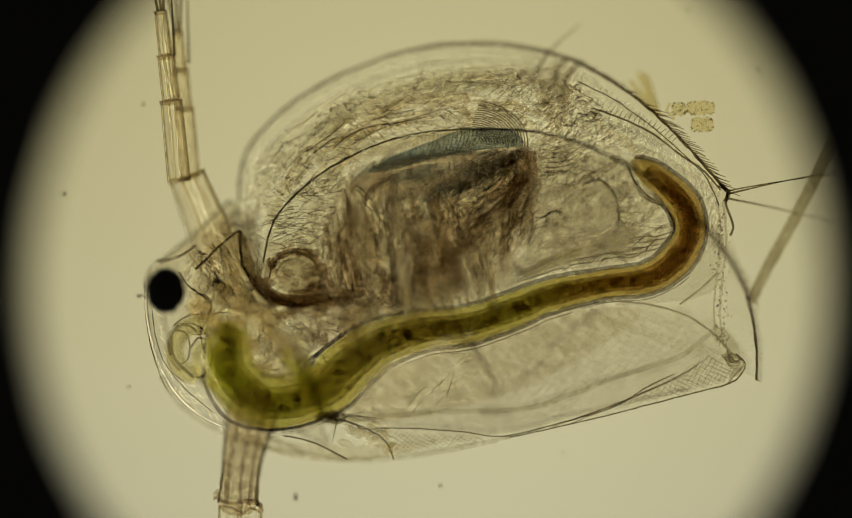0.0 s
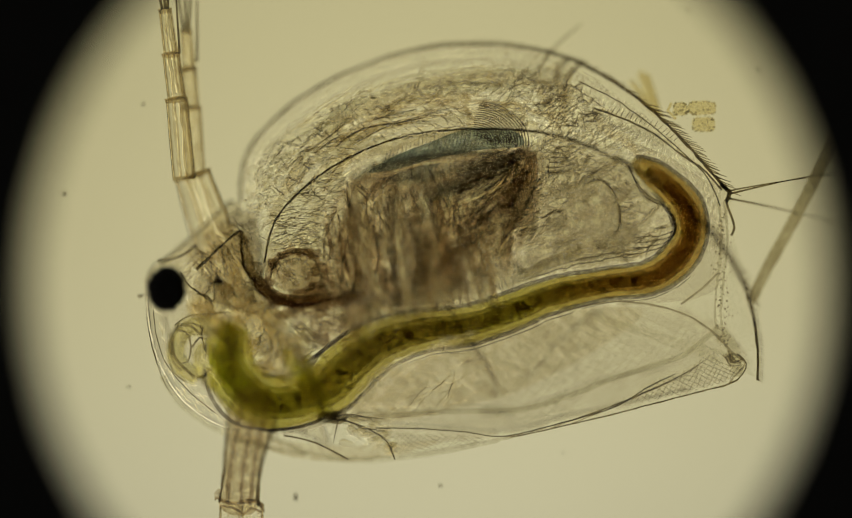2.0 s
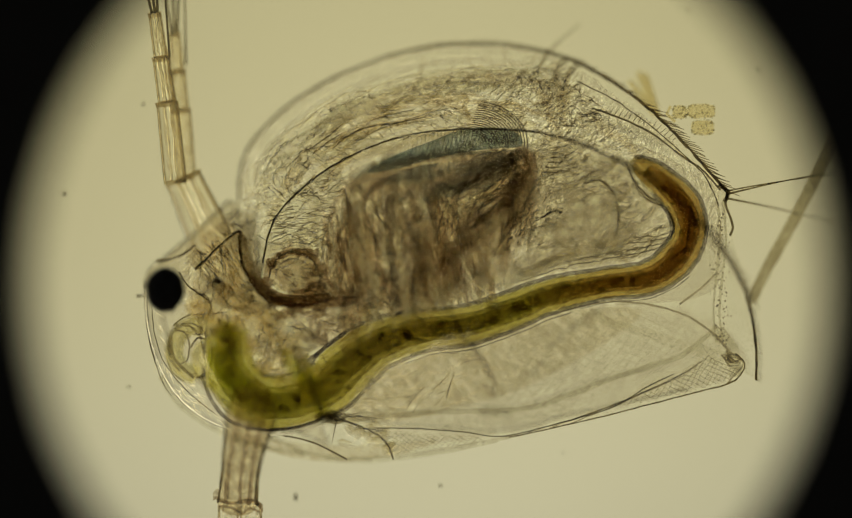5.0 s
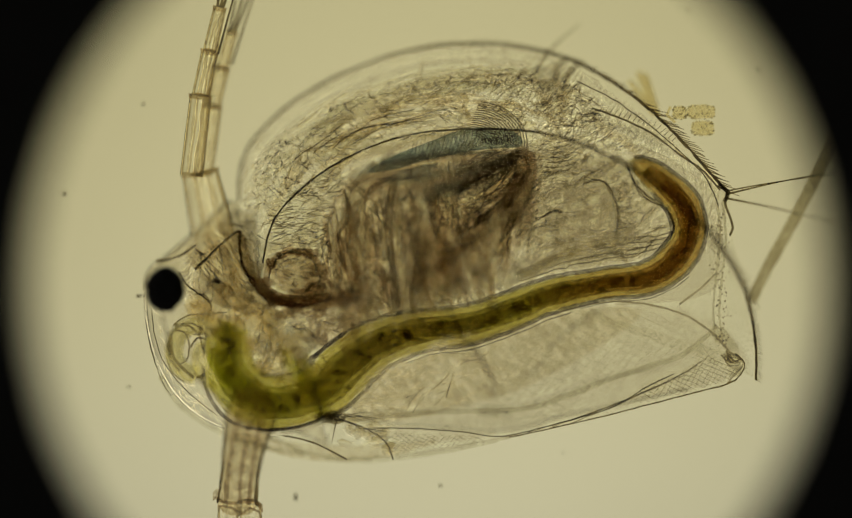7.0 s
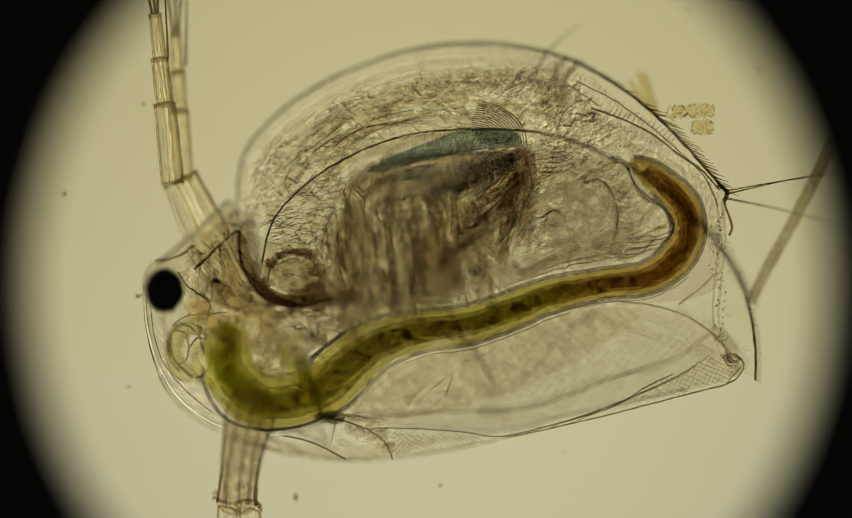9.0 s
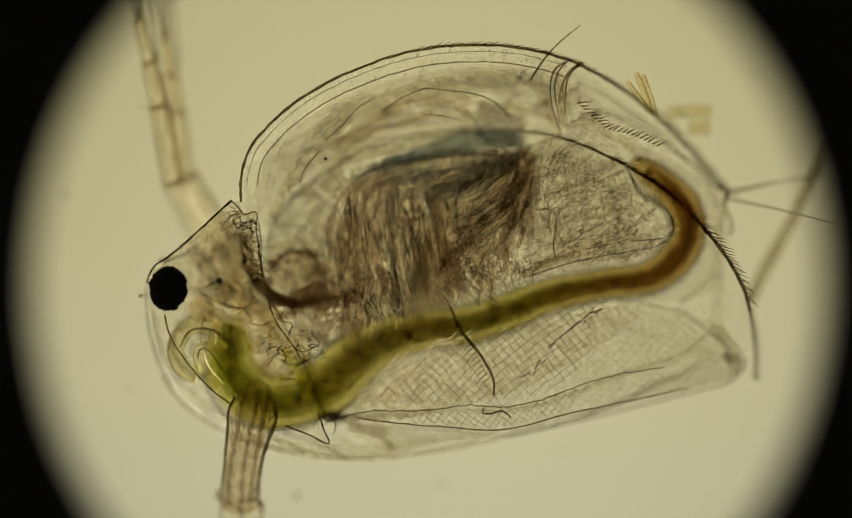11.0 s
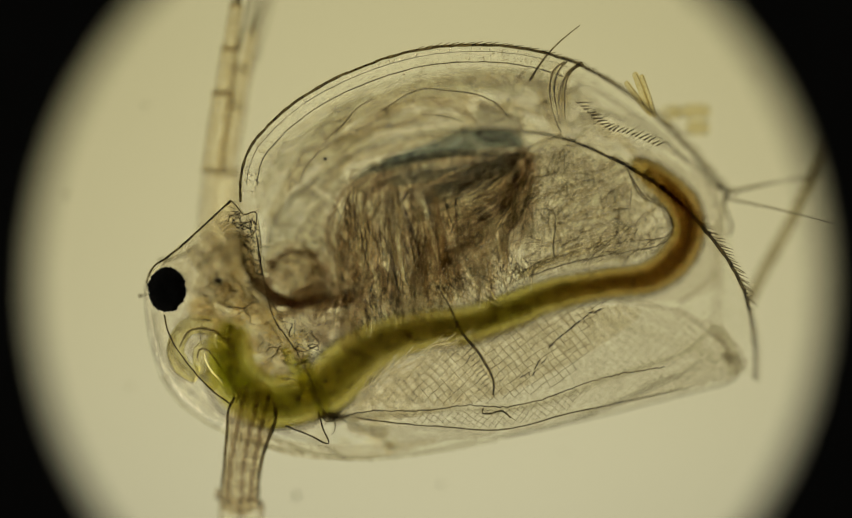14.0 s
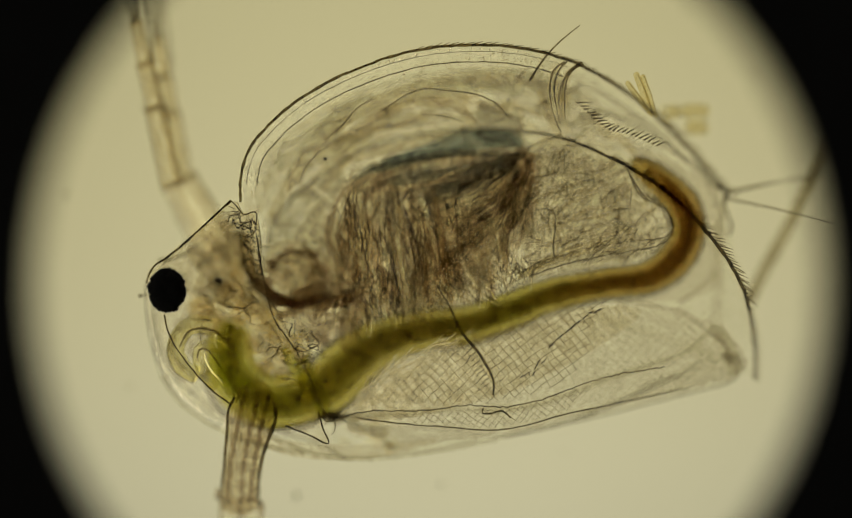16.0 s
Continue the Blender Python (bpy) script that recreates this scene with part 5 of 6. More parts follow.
    for k in range(5):
        c = spline([(940 + 14 * k, 520 - 10 * k, 134), (1010 + 12 * k, 488 - 9 * k, 134), (1090 + 12 * k, 462 - 9 * k, 134), (1160 + 8 * k, 446 - 10 * k, 134)])
        tube(sh, c, 3.6 * np.sin(np.linspace(0.3, 2.8, len(c))), 6)
    part("pale_strand", sh, CLEAR, fl)
    # folded ducts near the shell's upper edge
    sh = Shape()
    for q, z, r in (([(1022, 120), (1026, 165), (1034, 205), (1044, 240)], -60, 7), ([(1050, 124), (1042, 160), (1040, 200)], -40, 6), ([(895, 132), (905, 150), (925, 160)], -100, 8), ([(850, 172), (860, 186), (855, 202), (868, 222)], -108, 6),
                    ([(925, 182), (945, 188), (958, 210), (955, 240)], -108, 6), ([(990, 165), (1005, 190), (1015, 220), (1030, 250)], 20, 9), ([(1090, 215), (1110, 240), (1150, 262), (1180, 300)], 30, 9), ([(960, 160), (985, 150), (1010, 160)], -100, 5)):
        c = spline([(*p, z) for p in q])
        tube(sh, c, r * np.sin(np.linspace(0.5, 2.7, len(c))), 8)
    part("folded_duct", sh, FLESH, fl, "soft brown folded duct")
    sh = Shape()
    for x, y, u, v, z in ((852, 184, 11, 10, -114), (900, 140, 9, 9, -112), (932, 196, 16, 12, -112), (975, 232, 14, 9, -112), (1040, 180, 12, 16, 120)):
        blob(sh, oval(x, y, u, v, 0.08, 16), (x, y, z), 9, None, 5)
    part("duct_cell", sh, CELL, fl)
    part("brood_lobe", blob(Shape(), oval(782, 230, 84, 24, 0.04, 30), (782, 228, 60), 26, None, 7), LENS, fl, "clear bright lobe under the shell")
    # creases: relief shading put into colour, a dark line with a glassy ridge beside it
    dark, faint, glassy = Shape(), Shape(), Shape()
    head = [(350, 470), (430, 400), (470, 440), (485, 540), (560, 600), (600, 690), (560, 700), (490, 680), (440, 610), (360, 590)]
    dorsal = [(470, 350), (520, 270), (640, 200), (800, 150), (980, 140), (1060, 180), (1100, 250), (960, 225), (860, 215), (700, 240), (600, 300), (520, 380)]
    left = [(500, 470), (540, 400), (620, 350), (640, 450), (600, 540), (540, 560)]
    for area, count, ln, a0, sp, z in ((hind, 44, 70, -30, 30, -120), (hind, 12, 80, -32, 18, 140), (head, 46, 40, 55, 45, -118), (head, 6, 44, 60, 40, 140), (dorsal, 44, 90, -24, 16, -119), (mass, 60, 60, 80, 22, -121), (mass, 26, 60, 80, 20, 142), (low, 40, 50, 75, 22, 143), (left, 26, 50, 60, 40, -118)):
        xs, ys = [q[0] for q in area], [q[1] for q in area]
        done = 0
        while done < count:
            x, y = random.uniform(min(xs), max(xs)), random.uniform(min(ys), max(ys))
            if not inside(x, y, area):
                continue
            done += 1
            c = spline(wander(5, ln * random.uniform(0.6, 1.4), (x, y), radians(a0 + random.gauss(0, sp)), random.uniform(-0.9, 0.9), z, 0.12), 6)
            c[:, 2] = z + random.uniform(-4, 4)
            r = np.sin(np.linspace(0.25, 2.9, len(c)))
            tube(dark if area in (mass, low, head) and z < 0 else faint, c, random.uniform(1.2, 2.0) * r, 5)
            tube(glassy, offset(c, random.choice((-1, 1)) * random.uniform(3.4, 4.6)), random.uniform(2.0, 3.2) * r, 6)
    part("crease_texture", dark, SOFT, fl, kind="stuff")
    part("crease_texture", faint, MIST, fl, kind="stuff")
    part("ridge_texture", glassy, CLEAR, fl, kind="stuff")
    # soft thick folds between the shell and the limbs
    olive, brown = Shape(), Shape()
    m = NEAR_MARGIN
    for k in range(16):
        i = random.randrange(3, 60)
        c = offset(m[i:i + random.randrange(16, 34)], random.uniform(62, 158))
        c[:, 0] += np.linspace(0, random.gauss(0, 14), len(c))
        c[:, 1] += np.linspace(0, random.gauss(0, 14), len(c))
        c[:, 2] = random.uniform(-95, -20)
        tube(olive if k % 2 else brown, c, random.uniform(5, 10) * np.sin(np.linspace(0.2, 2.95, len(c))), 8)
    part("soft_fold", olive, OLIVE, fl)
    part("soft_fold", brown, FLESH, fl)
    # soft lobes of the fold under the near margin
    rim = spline([(548, 350), (555, 320), (600, 255), (650, 215), (700, 180), (780, 160), (860, 168), (930, 198), (960, 240), (860, 262), (720, 300), (640, 340), (590, 420)], 12, True)
    lob = part("shell_gland", blob(Shape(), [(a[0], a[1], 20) for a in rim], (760, 250, 20), 70, None, 6, 6), LINING, flea, "soft pale brown fold inside the shell")
    sh = Shape()
    tube(sh, spline([(552, 335, 140), (560, 310, 140), (590, 275, 140)]), 1.0, 5)
    tube(sh, spline([(596, 258, 140), (630, 230, 140), (655, 200, 140), (680, 185, 140)]), 1.0, 5)
    tube(sh, spline([(705, 203, 140), (740, 178, 140), (780, 163, 140), (820, 166, 140), (870, 172, 140), (910, 188, 140), (935, 215, 140)]), 1.1, 5)
    tube(sh, spline([(775, 210, 130), (820, 214, 130), (852, 224, 130)]), 0.8, 5)
    part("gland_outline", sh, HAIR, lob)
    sh = Shape()
    tube(sh, spline([(610, 275, 30), (660, 235, 30), (740, 195, 30), (820, 188, 30), (865, 215, 30), (850, 245, 30), (780, 260, 30), (690, 280, 30), (620, 300, 30)]), 9, 8)
    tube(sh, spline([(500, 400, 20), (530, 340, 20), (580, 270, 20), (660, 205, 20), (760, 160, 20), (880, 140, 20), (960, 150, 20)]), 10, 8)
    part("gland_duct", sh, FLESH, lob)
    rim = spline([(452, 385), (468, 320), (520, 262), (600, 205), (690, 160), (790, 130), (880, 122), (990, 128), (1080, 170), (1150, 230), (1200, 300), (1000, 300), (860, 270), (700, 300), (600, 400), (560, 470), (490, 470)], 14, True)
    part("inner_fold", film(Shape(), rim, -134, 1.2), FOLD, flea, "wrinkled translucent inner fold of the shell")
    for nm, z, mt, pts in (("inner_fold", -139, WEB, [(990, 135), (1060, 130), (1150, 190), (1250, 275), (1320, 350), (1325, 450), (1240, 470), (1200, 470), (1000, 505), (970, 400), (985, 260)]),
                           ("inner_fold", -124, WEB, [(600, 400), (700, 300), (860, 265), (985, 260), (1000, 500), (860, 545), (700, 570), (590, 600), (520, 560), (500, 460)]),
                           ("inner_fold", -128, SHEEN, [(330, 500), (440, 425), (520, 540), (600, 640), (560, 665), (480, 685), (450, 620), (380, 590)]),
                           ("near_lining", 128, VEIL, [(520, 500), (545, 430), (590, 370), (660, 320), (760, 290), (960, 280), (1150, 310), (1230, 400), (1200, 470), (1000, 510), (860, 560), (700, 600), (590, 610), (530, 570)]),
                           ("near_lining", 60, PALE, [(640, 790), (720, 685), (860, 632), (1000, 592), (1150, 560), (1260, 570), (1340, 610), (1375, 680), (1240, 722), (1100, 758), (930, 796), (800, 815)]),
                           ("near_lining", 126, LINING, [(300, 480), (425, 380), (470, 400), (484, 520), (560, 640), (590, 740), (480, 720), (400, 700), (330, 620), (345, 540)])):
        part(nm, film(Shape(), [(a[0] + random.gauss(0, 3), a[1] + random.gauss(0, 3)) for a in spline(pts, 12, True)], z, 1.2), mt, flea, "thin textured translucent lining")
    rim = spline([(985, 260), (1080, 270), (1160, 300), (1230, 380), (1245, 430), (1215, 470), (1110, 490), (1000, 505), (950, 480), (975, 400)], 12, True)
    hl = part("hind_lobe", blob(Shape(), [(a[0], a[1], 0) for a in rim], (1090, 390, 0), 80, None, 6, 8), LINING, flea, "pale folded hind body")
    sh = Shape()
    tube(sh, spline([(1070, 342, -118), (1090, 332, -118), (1112, 336, -118), (1130, 362, -118), (1138, 395, -118), (1136, 420, -118), (1126, 436, -118)]), 2.2, 6)
    tube(sh, spline([(985, 388, 145), (1005, 384, 145), (1022, 396, 145), (1022, 425, 145), (1018, 455, 145), (1022, 475, 145)]), 1.2, 5)
    tube(sh, spline([(1000, 400, -110), (1020, 388, -110), (1035, 392, -110)]), 2.4, 5)
    for k in range(8):
        bristle(sh, (1132, 350 + 9 * k, -118), (1165, 352 + 10 * k, -118), 0.1, 0.8)
        bristle(sh, (1000 + 4 * k, 318 - 9 * k, -118), (1085 - 5 * k, 290 - 7 * k, -118), 0.12, 0.9)
    part("curved_process", sh, LINE, hl, "dark curved finger-like process")
    sh = Shape()
    for d, z in ((0, -118), (9, -118), (20, -115), (30, -112), (6, 125), (24, 118)):
        c = spline([(950, 520 - d * 0.6, z), (1050, 490 - d, z), (1150, 470 - d, z), (1215, 455 - d * 0.7, z), (1240, 425 - d * 0.2, z), (1225, 385, z), (1180, 350 + d * 0.4, z), (1155, 310, z)])
        c[:, :2] += np.random.normal(0, 0.9, c[:, :2].shape)
        tube(sh, c, 0.9, 4)
    part("body_fold", sh, HAIR, hl)


def hind_body():
    rim = spline([(1150, 265), (1220, 285), (1290, 330), (1335, 355), (1332, 440), (1322, 520), (1290, 545), (1240, 555), (1130, 560), (1210, 520), (1260, 480), (1275, 425), (1250, 370), (1190, 310)], 12, True)
    pa = part("postabdomen", blob(Shape(), [(a[0], a[1], -90) for a in rim], (1290, 430, -90), 60, None, 6), PALE, flea, "clear hind body end")
    for a, b, r in (((1338, 358, -118), (1540, 316, -118), 2.0), ((1338, 366, -90), (1545, 414, 120), 2.2), ((1338, 352, -118), (1535, 322, -124), 1.6)):
        sh = Shape()
        bristle(sh, a, b, -0.012, r, steps=12, sides=5)
        part("tail_bristle", sh, LINE, pa)
    sh = Shape()
    tube(sh, spline([(1322, 340, -118), (1340, 355, -118), (1332, 372, -118)]), 4, 6)
    part("bristle_socket", sh, LINE, pa)
    # long thin bristles by the near margin
    sh = Shape()
    bristle(sh, (975, 148, 150), (1068, 46, 150), -0.06, 2.4, steps=10)
    for pts in ([(1040, 113, 150), (1020, 128, 150), (1012, 165, 150), (1018, 205, 148), (1034, 246, 140)], [(1044, 113, 150), (1028, 130, 150), (1020, 165, 150), (1026, 200, 148), (1030, 225, 140)],
                [(1072, 114, 150), (1050, 128, 150), (1034, 155, 150), (1028, 195, 148)], [(1064, 118, 150), (1046, 140, 150), (1040, 170, 150), (1040, 215, 145)], [(1075, 118, 150), (1060, 124, 150), (1040, 145, 150), (1034, 175, 150)]):
        q = spline(pts)
        tube(sh, q, np.linspace(2.3, 0.6, len(q)), 5)
    part("marginal_bristle", sh, HAIR, near_valve)


# antenna at the front, of hinged pieces, and its twin
PED = 158.0


def rod(sh, length, w0, w1, sides=12, rings=8, seam=0.0, y0=0.0):
    """A tapering round piece along the local y axis, from its joint."""
    v, f = [], []
    for i in range(rings + 1):
        t = i / rings
        r = (w0 + (w1 - w0) * t) / 2 * (1 + seam * math.sin(t * math.pi)) * (0.3 if i == 0 and w0 > 80 else 1)
        for k in range(sides):
            a = 2 * math.pi * k / sides
            v.append((r * math.cos(a) * S, (y0 + length * t) * S, r * 0.8 * math.sin(a) * S))
    for i in range(rings):
        for k in range(sides):
            f.append((i * sides + k, i * sides + (k + 1) % sides, (i + 1) * sides + (k + 1) % sides, (i + 1) * sides + k))
    f.append(tuple(range(sides)))
    f.append(tuple(range(rings * sides, (rings + 1) * sides))[::-1])
    return sh.add(v, f)


def strands(sh, length, width, count, r=1.6, low=0.04):
    """Muscle strands and ridges inside a piece."""
    flat = lambda x, y, z: (x * S, y * S, z * S)
    for k in range(count):
        x = (k + 0.5) / count * width - width / 2
        pts = [(x * 0.85 + random.uniform(-2, 2), length * t, random.uniform(-6, 6)) for t in np.linspace(low, 0.96, 9)]
        tube(sh, pts, r * random.uniform(0.7, 1.4), 4, place=flat)
    return sh


def piece(name, length, w0, w1, label="", inner=2):
    ob = part(name, rod(Shape(), length, w0, w1, seam=0.05), LEG, flea, label)
    flat = lambda x, y, z: (x * S, y * S, z * S)
    sh = rod(Shape(), 9, w1 + 3, w1 + 7, rings=3, y0=length - 8)
    rod(sh, 6, w0 * 0.92, w0 * 0.9, rings=2)
    part("joint_ring", sh, JOINT, ob)
    # side walls as dark rods that imitate edge shading, the right one heavier
    sh = Shape()
    for sgn in (1, -1):
        tube(sh, [(sgn * (w0 + (w1 - w0) * t) * 0.46, length * t, 0) for t in np.linspace(0, 1, 6)], 3.6 if sgn > 0 else 2.4, 6, place=flat)
    part("wall", sh, JOINT, ob)
    # two bundles of muscle with a clear gap between them
    sh = Shape()
    w = min(w0, w1)
    for x, r in ((-0.2 * w, 0.11 * w), (0.24 * w, 0.13 * w)):
        low = -0.5 if w0 > 80 else 0.03
        pts = [(x * (1.15 - 0.3 * t) + random.uniform(-1, 1), length * t, random.uniform(-3, 3)) for t in np.linspace(low, 0.97, 9)]
        tube(sh, pts, r * np.sin(np.linspace(0.5, 2.5, 9)), 7, place=flat)
    part("muscle_strand", sh, FLESH, ob)
    strands(clear := Shape(), length, w * 0.6, inner, 2.8, low=-0.5 if w0 > 80 else 0.04)
    part("glassy_strand", clear, CLEAR, ob)
    return ob


def antenna():
    out = [piece("antenna_stem", PED, 84, 66, "jointed brown antenna stem", 3)]
    for shrink in (1.0, 0.86):
        for nm, ln, w0, w1 in (("branch_base", 150, 41, 38), ("branch_middle", 87, 31, 29), ("branch_tip", 85, 24, 20)):
            out.append(piece(nm, ln * shrink, w0 * shrink, w1 * shrink))
        sh = Shape()
        flat = lambda x, y, z: (x * S, y * S, z * S)
        for k, dx in enumerate((-18, 4, 22)):
            pts = [(dx * 0.25 + dx * t * 1.6, 84 * shrink + 300 * t, 0) for t in np.linspace(0, 1, 10)]
            tube(sh, pts, np.linspace(3.0, 0.9, 10), 5, place=flat)
        part("swimming_bristle", sh, LINE, out[-1], "long thin swimming bristle")
        sh = Shape()
        tube(sh, [(16 + 14 * t, 84 + 220 * t, 0) for t in np.linspace(0, 1, 8)], np.linspace(2.6, 0.9, 8), 5, place=flat)
        part("side_bristle", sh, LINE, out[-2], "long thin swimming bristle")
    return out


def second_antenna():
    c = spline([(476, 700, 140, 6), (474, 718, 140, 30), (464, 760, 130, 46), (455, 800, 90, 41), (446, 850, 20, 36), (440, 900, -60, 35), (438, 925, -95, 38)])
    st = part("antenna_stem", tube(Shape(), c[:, :3], c[:, 3], 14, flat=0.8), STEM, flea, "ringed brown antenna stem, reaching out below")
    sh = Shape()
    for sgn in (1, -1):
        e = c[:, :3].copy()
        g = np.gradient(c[:, :2], axis=0)
        g /= np.linalg.norm(g, axis=1)[:, None]
        e[:, 0] -= g[:, 1] * (c[:, 3] - 2) * sgn
        e[:, 1] += g[:, 0] * (c[:, 3] - 2) * sgn
        tube(sh, e[5:], 2.6 if sgn > 0 else 3.6, 6)
    part("stem_edge", sh, LINE, st)
    sh, brown = Shape(), Shape()
    for k in range(10):
        e = offset(c[:, :3], -28 + 6.2 * k)
        e[:, 2] += 14
        e[:, :2] += np.random.normal(0, 0.8, e[:, :2].shape)
        tube(brown if k in (1, 4, 8) else sh, e[2:], random.uniform(3.2, 4.6) if k in (1, 4, 8) else random.uniform(1.5, 2.8), 6)
    part("glassy_strand", sh, CLEAR, st)
    part("muscle_strand", brown, DARKF, st)
    sh = Shape()
    for p, d, q in list(along(c[:, :3], 6.5))[9:]:
        w = np.array([-d[1], d[0], 0])
        for lo, hi in ((-33, -14), (-6, 6), (14, 33)):
            if random.random() < 0.75:
                tube(sh, [p + w * (u + random.uniform(-2, 2)) + d * (2 * math.cos(u / 14.0)) + np.array([0, 0, 16]) for u in np.linspace(lo, hi, 4)], 0.75, 3)
    part("rings", sh, SOFT, st, kind="stuff")
    # collar and the two branches that leave it
    sh = Shape()
    tube(sh, spline([(399, 914, -104), (412, 922, -100), (432, 925, -96), (455, 920, -96), (472, 922, -100), (482, 932, -104)]), 3.4, 6)
    tube(sh, spline([(404, 930, -104), (430, 934, -100), (447, 945, -98), (462, 934, -98), (480, 942, -104)]), 2.2, 6)
    for x, y, dx in ((398, 908, -3), (481, 930, 4)):
        tube(sh, [(x - dx * 2, y - 8, -104), (x, y, -104), (x + dx, y + 12, -104)], [4, 5, 1], 6)
    part("collar", sh, DARKF, st, "dark ragged collar at the stem's end")
    for (x0, x1), r in (((421, 424), 19), ((462, 476), 20)):
        b = spline([(x0, 930, -100, r * 0.8), (x0 + 1, 944, -108, r), ((x0 + x1) / 2, 1000, -128, r), (x1, 1060, -150, r * 0.9)])
        br = part("antenna_branch", tube(Shape(), b[:, :3], b[:, 3], 12, flat=0.8), LEG, flea, "clear brown antenna branch")
        sh, wall = Shape(), Shape()
        for k in range(4):
            tube(sh, offset(b[:, :3], -10 + 6.6 * k), 2.0, 5)
        for sgn in (-1, 1):
            tube(wall, offset(b[:, :3], sgn * (r - 2)), 2.6, 5)
        part("glassy_strand", sh, CLEAR, br)
        part("wall", wall, JOINT, br)


shell_details()
spot()
shell_nets()
gut()
limbs()
hind_body()
head()
ANT = antenna()
second_antenna()


# ---- things round the animal ----
def alga():
    ob = tagged(new("alga_clump"), "yellow brown granular clump of algal cells beside the flea", "algae")
    for x, y, rx, ry in ((1248, 202, 13, 12), (1288, 200, 26, 13), (1291, 230, 21, 14)):
        square = [(x + rx * math.copysign(abs(math.cos(a)) ** 0.6, math.cos(a)) + random.gauss(0, 0.6), y + ry * math.copysign(abs(math.sin(a)) ** 0.6, math.sin(a)) + random.gauss(0, 0.6)) for a in np.linspace(0, 2 * math.pi, 26, False)]
        cell = part("cell", blob(Shape(), square, (x, y, -190), 85, 82, 5, 3), ALGA, ob)
        sh = Shape()
        for k in range(64):
            a, q, r = random.uniform(0, 6.28), random.uniform(0.84, 1.02) if k % 3 else random.uniform(0.1, 0.8), random.uniform(1.2, 2.6)
            cx = x + rx * q * math.copysign(abs(math.cos(a)) ** 0.6, math.cos(a))
            cy = y + ry * q * math.copysign(abs(math.sin(a)) ** 0.6, math.sin(a))
            blob(sh, oval(cx, cy, r, r, 0.2, 6), (cx, cy, -122 + random.uniform(-6, 6)), r, None, 2)
        part("grains", sh, MIST, cell, kind="stuff")
    sh = tube(Shape(), [(1232, 190, -160), (1225, 205, -160), (1240, 220, -165)], 3, 5)
    part("stalk", sh, ALGA, ob)
    return ob


def tuft():
    ob = tagged(new("algal_tuft"), "small yellow tuft of algal tubes growing on the shell", "algae")
    for a, b, r in (((1205, 212, 60), (1176, 136, 150), 6), ((1200, 208, 60), (1160, 152, 150), 5), ((1212, 215, 40), (1188, 140, 140), 5)):
        a, b = np.array(a, float), np.array(b, float)
        part("tube", tube(Shape(), [a, a * 0.5 + b * 0.5, b], [r * 0.6, r * 1.2, r], 8), ALGA, ob)
        part("tube_edge", tube(Shape(), [a + (4, 0, 0), a * 0.5 + b * 0.5 + (5, 0, 0), b + (3, 0, 0)], 0.9, 4), FAINT, ob)
    return ob


def speck(x, y, rx, ry, z=-272):
    sh = blob(Shape(), oval(x, y, rx, ry, 0.3, 9), (x, y, z), min(rx, ry) * 0.7, 3, 3)
    tagged(part("dust_speck", sh, SPECK), "tiny dark dust speck on the glass", "dust", "dust specks on the slide")


def fibre():
    c = spline([(1548, 235, -262), (1520, 290, -262), (1465, 395, -262), (1415, 485, -262), (1380, 555, -262)])
    ob = part("fibre", tube(Shape(), c, np.linspace(12, 10, len(c)), 8), tissue("plant fibre", (0.86, 0.84, 0.76), (0.66, 0.62, 0.52), 14, 60, 0.05))
    tagged(ob, "blurred straight brown plant fibre lying on the glass", "fibre")


ALGA_CLUMP, TUFT = alga(), tuft()
for q in ((120, 358, 4, 4), (265, 193, 3, 3), (545, 914, 4, 7), (811, 893, 3, 3), (1395, 130, 3, 3.5), (147, 205, 2.5, 2.5), (238, 712, 3, 2.5), (1264, 20, 3, 2.5), (1036, 832, 2, 2)):
    speck(*q)
fibre()


# ---- what moves ----
def swing(t, x1, y1, x2, y2, x3, y3, spread):
    """Joint places of the antenna on the chart to the turn of each piece, in degrees."""
    base = (402.0, 470.0)
    ped = math.degrees(math.atan2(base[1] - y1, x1 + 36 - base[0])) - 90
    a1 = math.degrees(math.atan2(y1 - y2, x2 - x1)) - 90
    a2 = math.degrees(math.atan2(y2 - y3, x3 - x2)) - 90
    a3 = a2 + (a2 - a1) * 0.25
    return t, ped, a1, a2, a3, -abs(spread) - 1.5


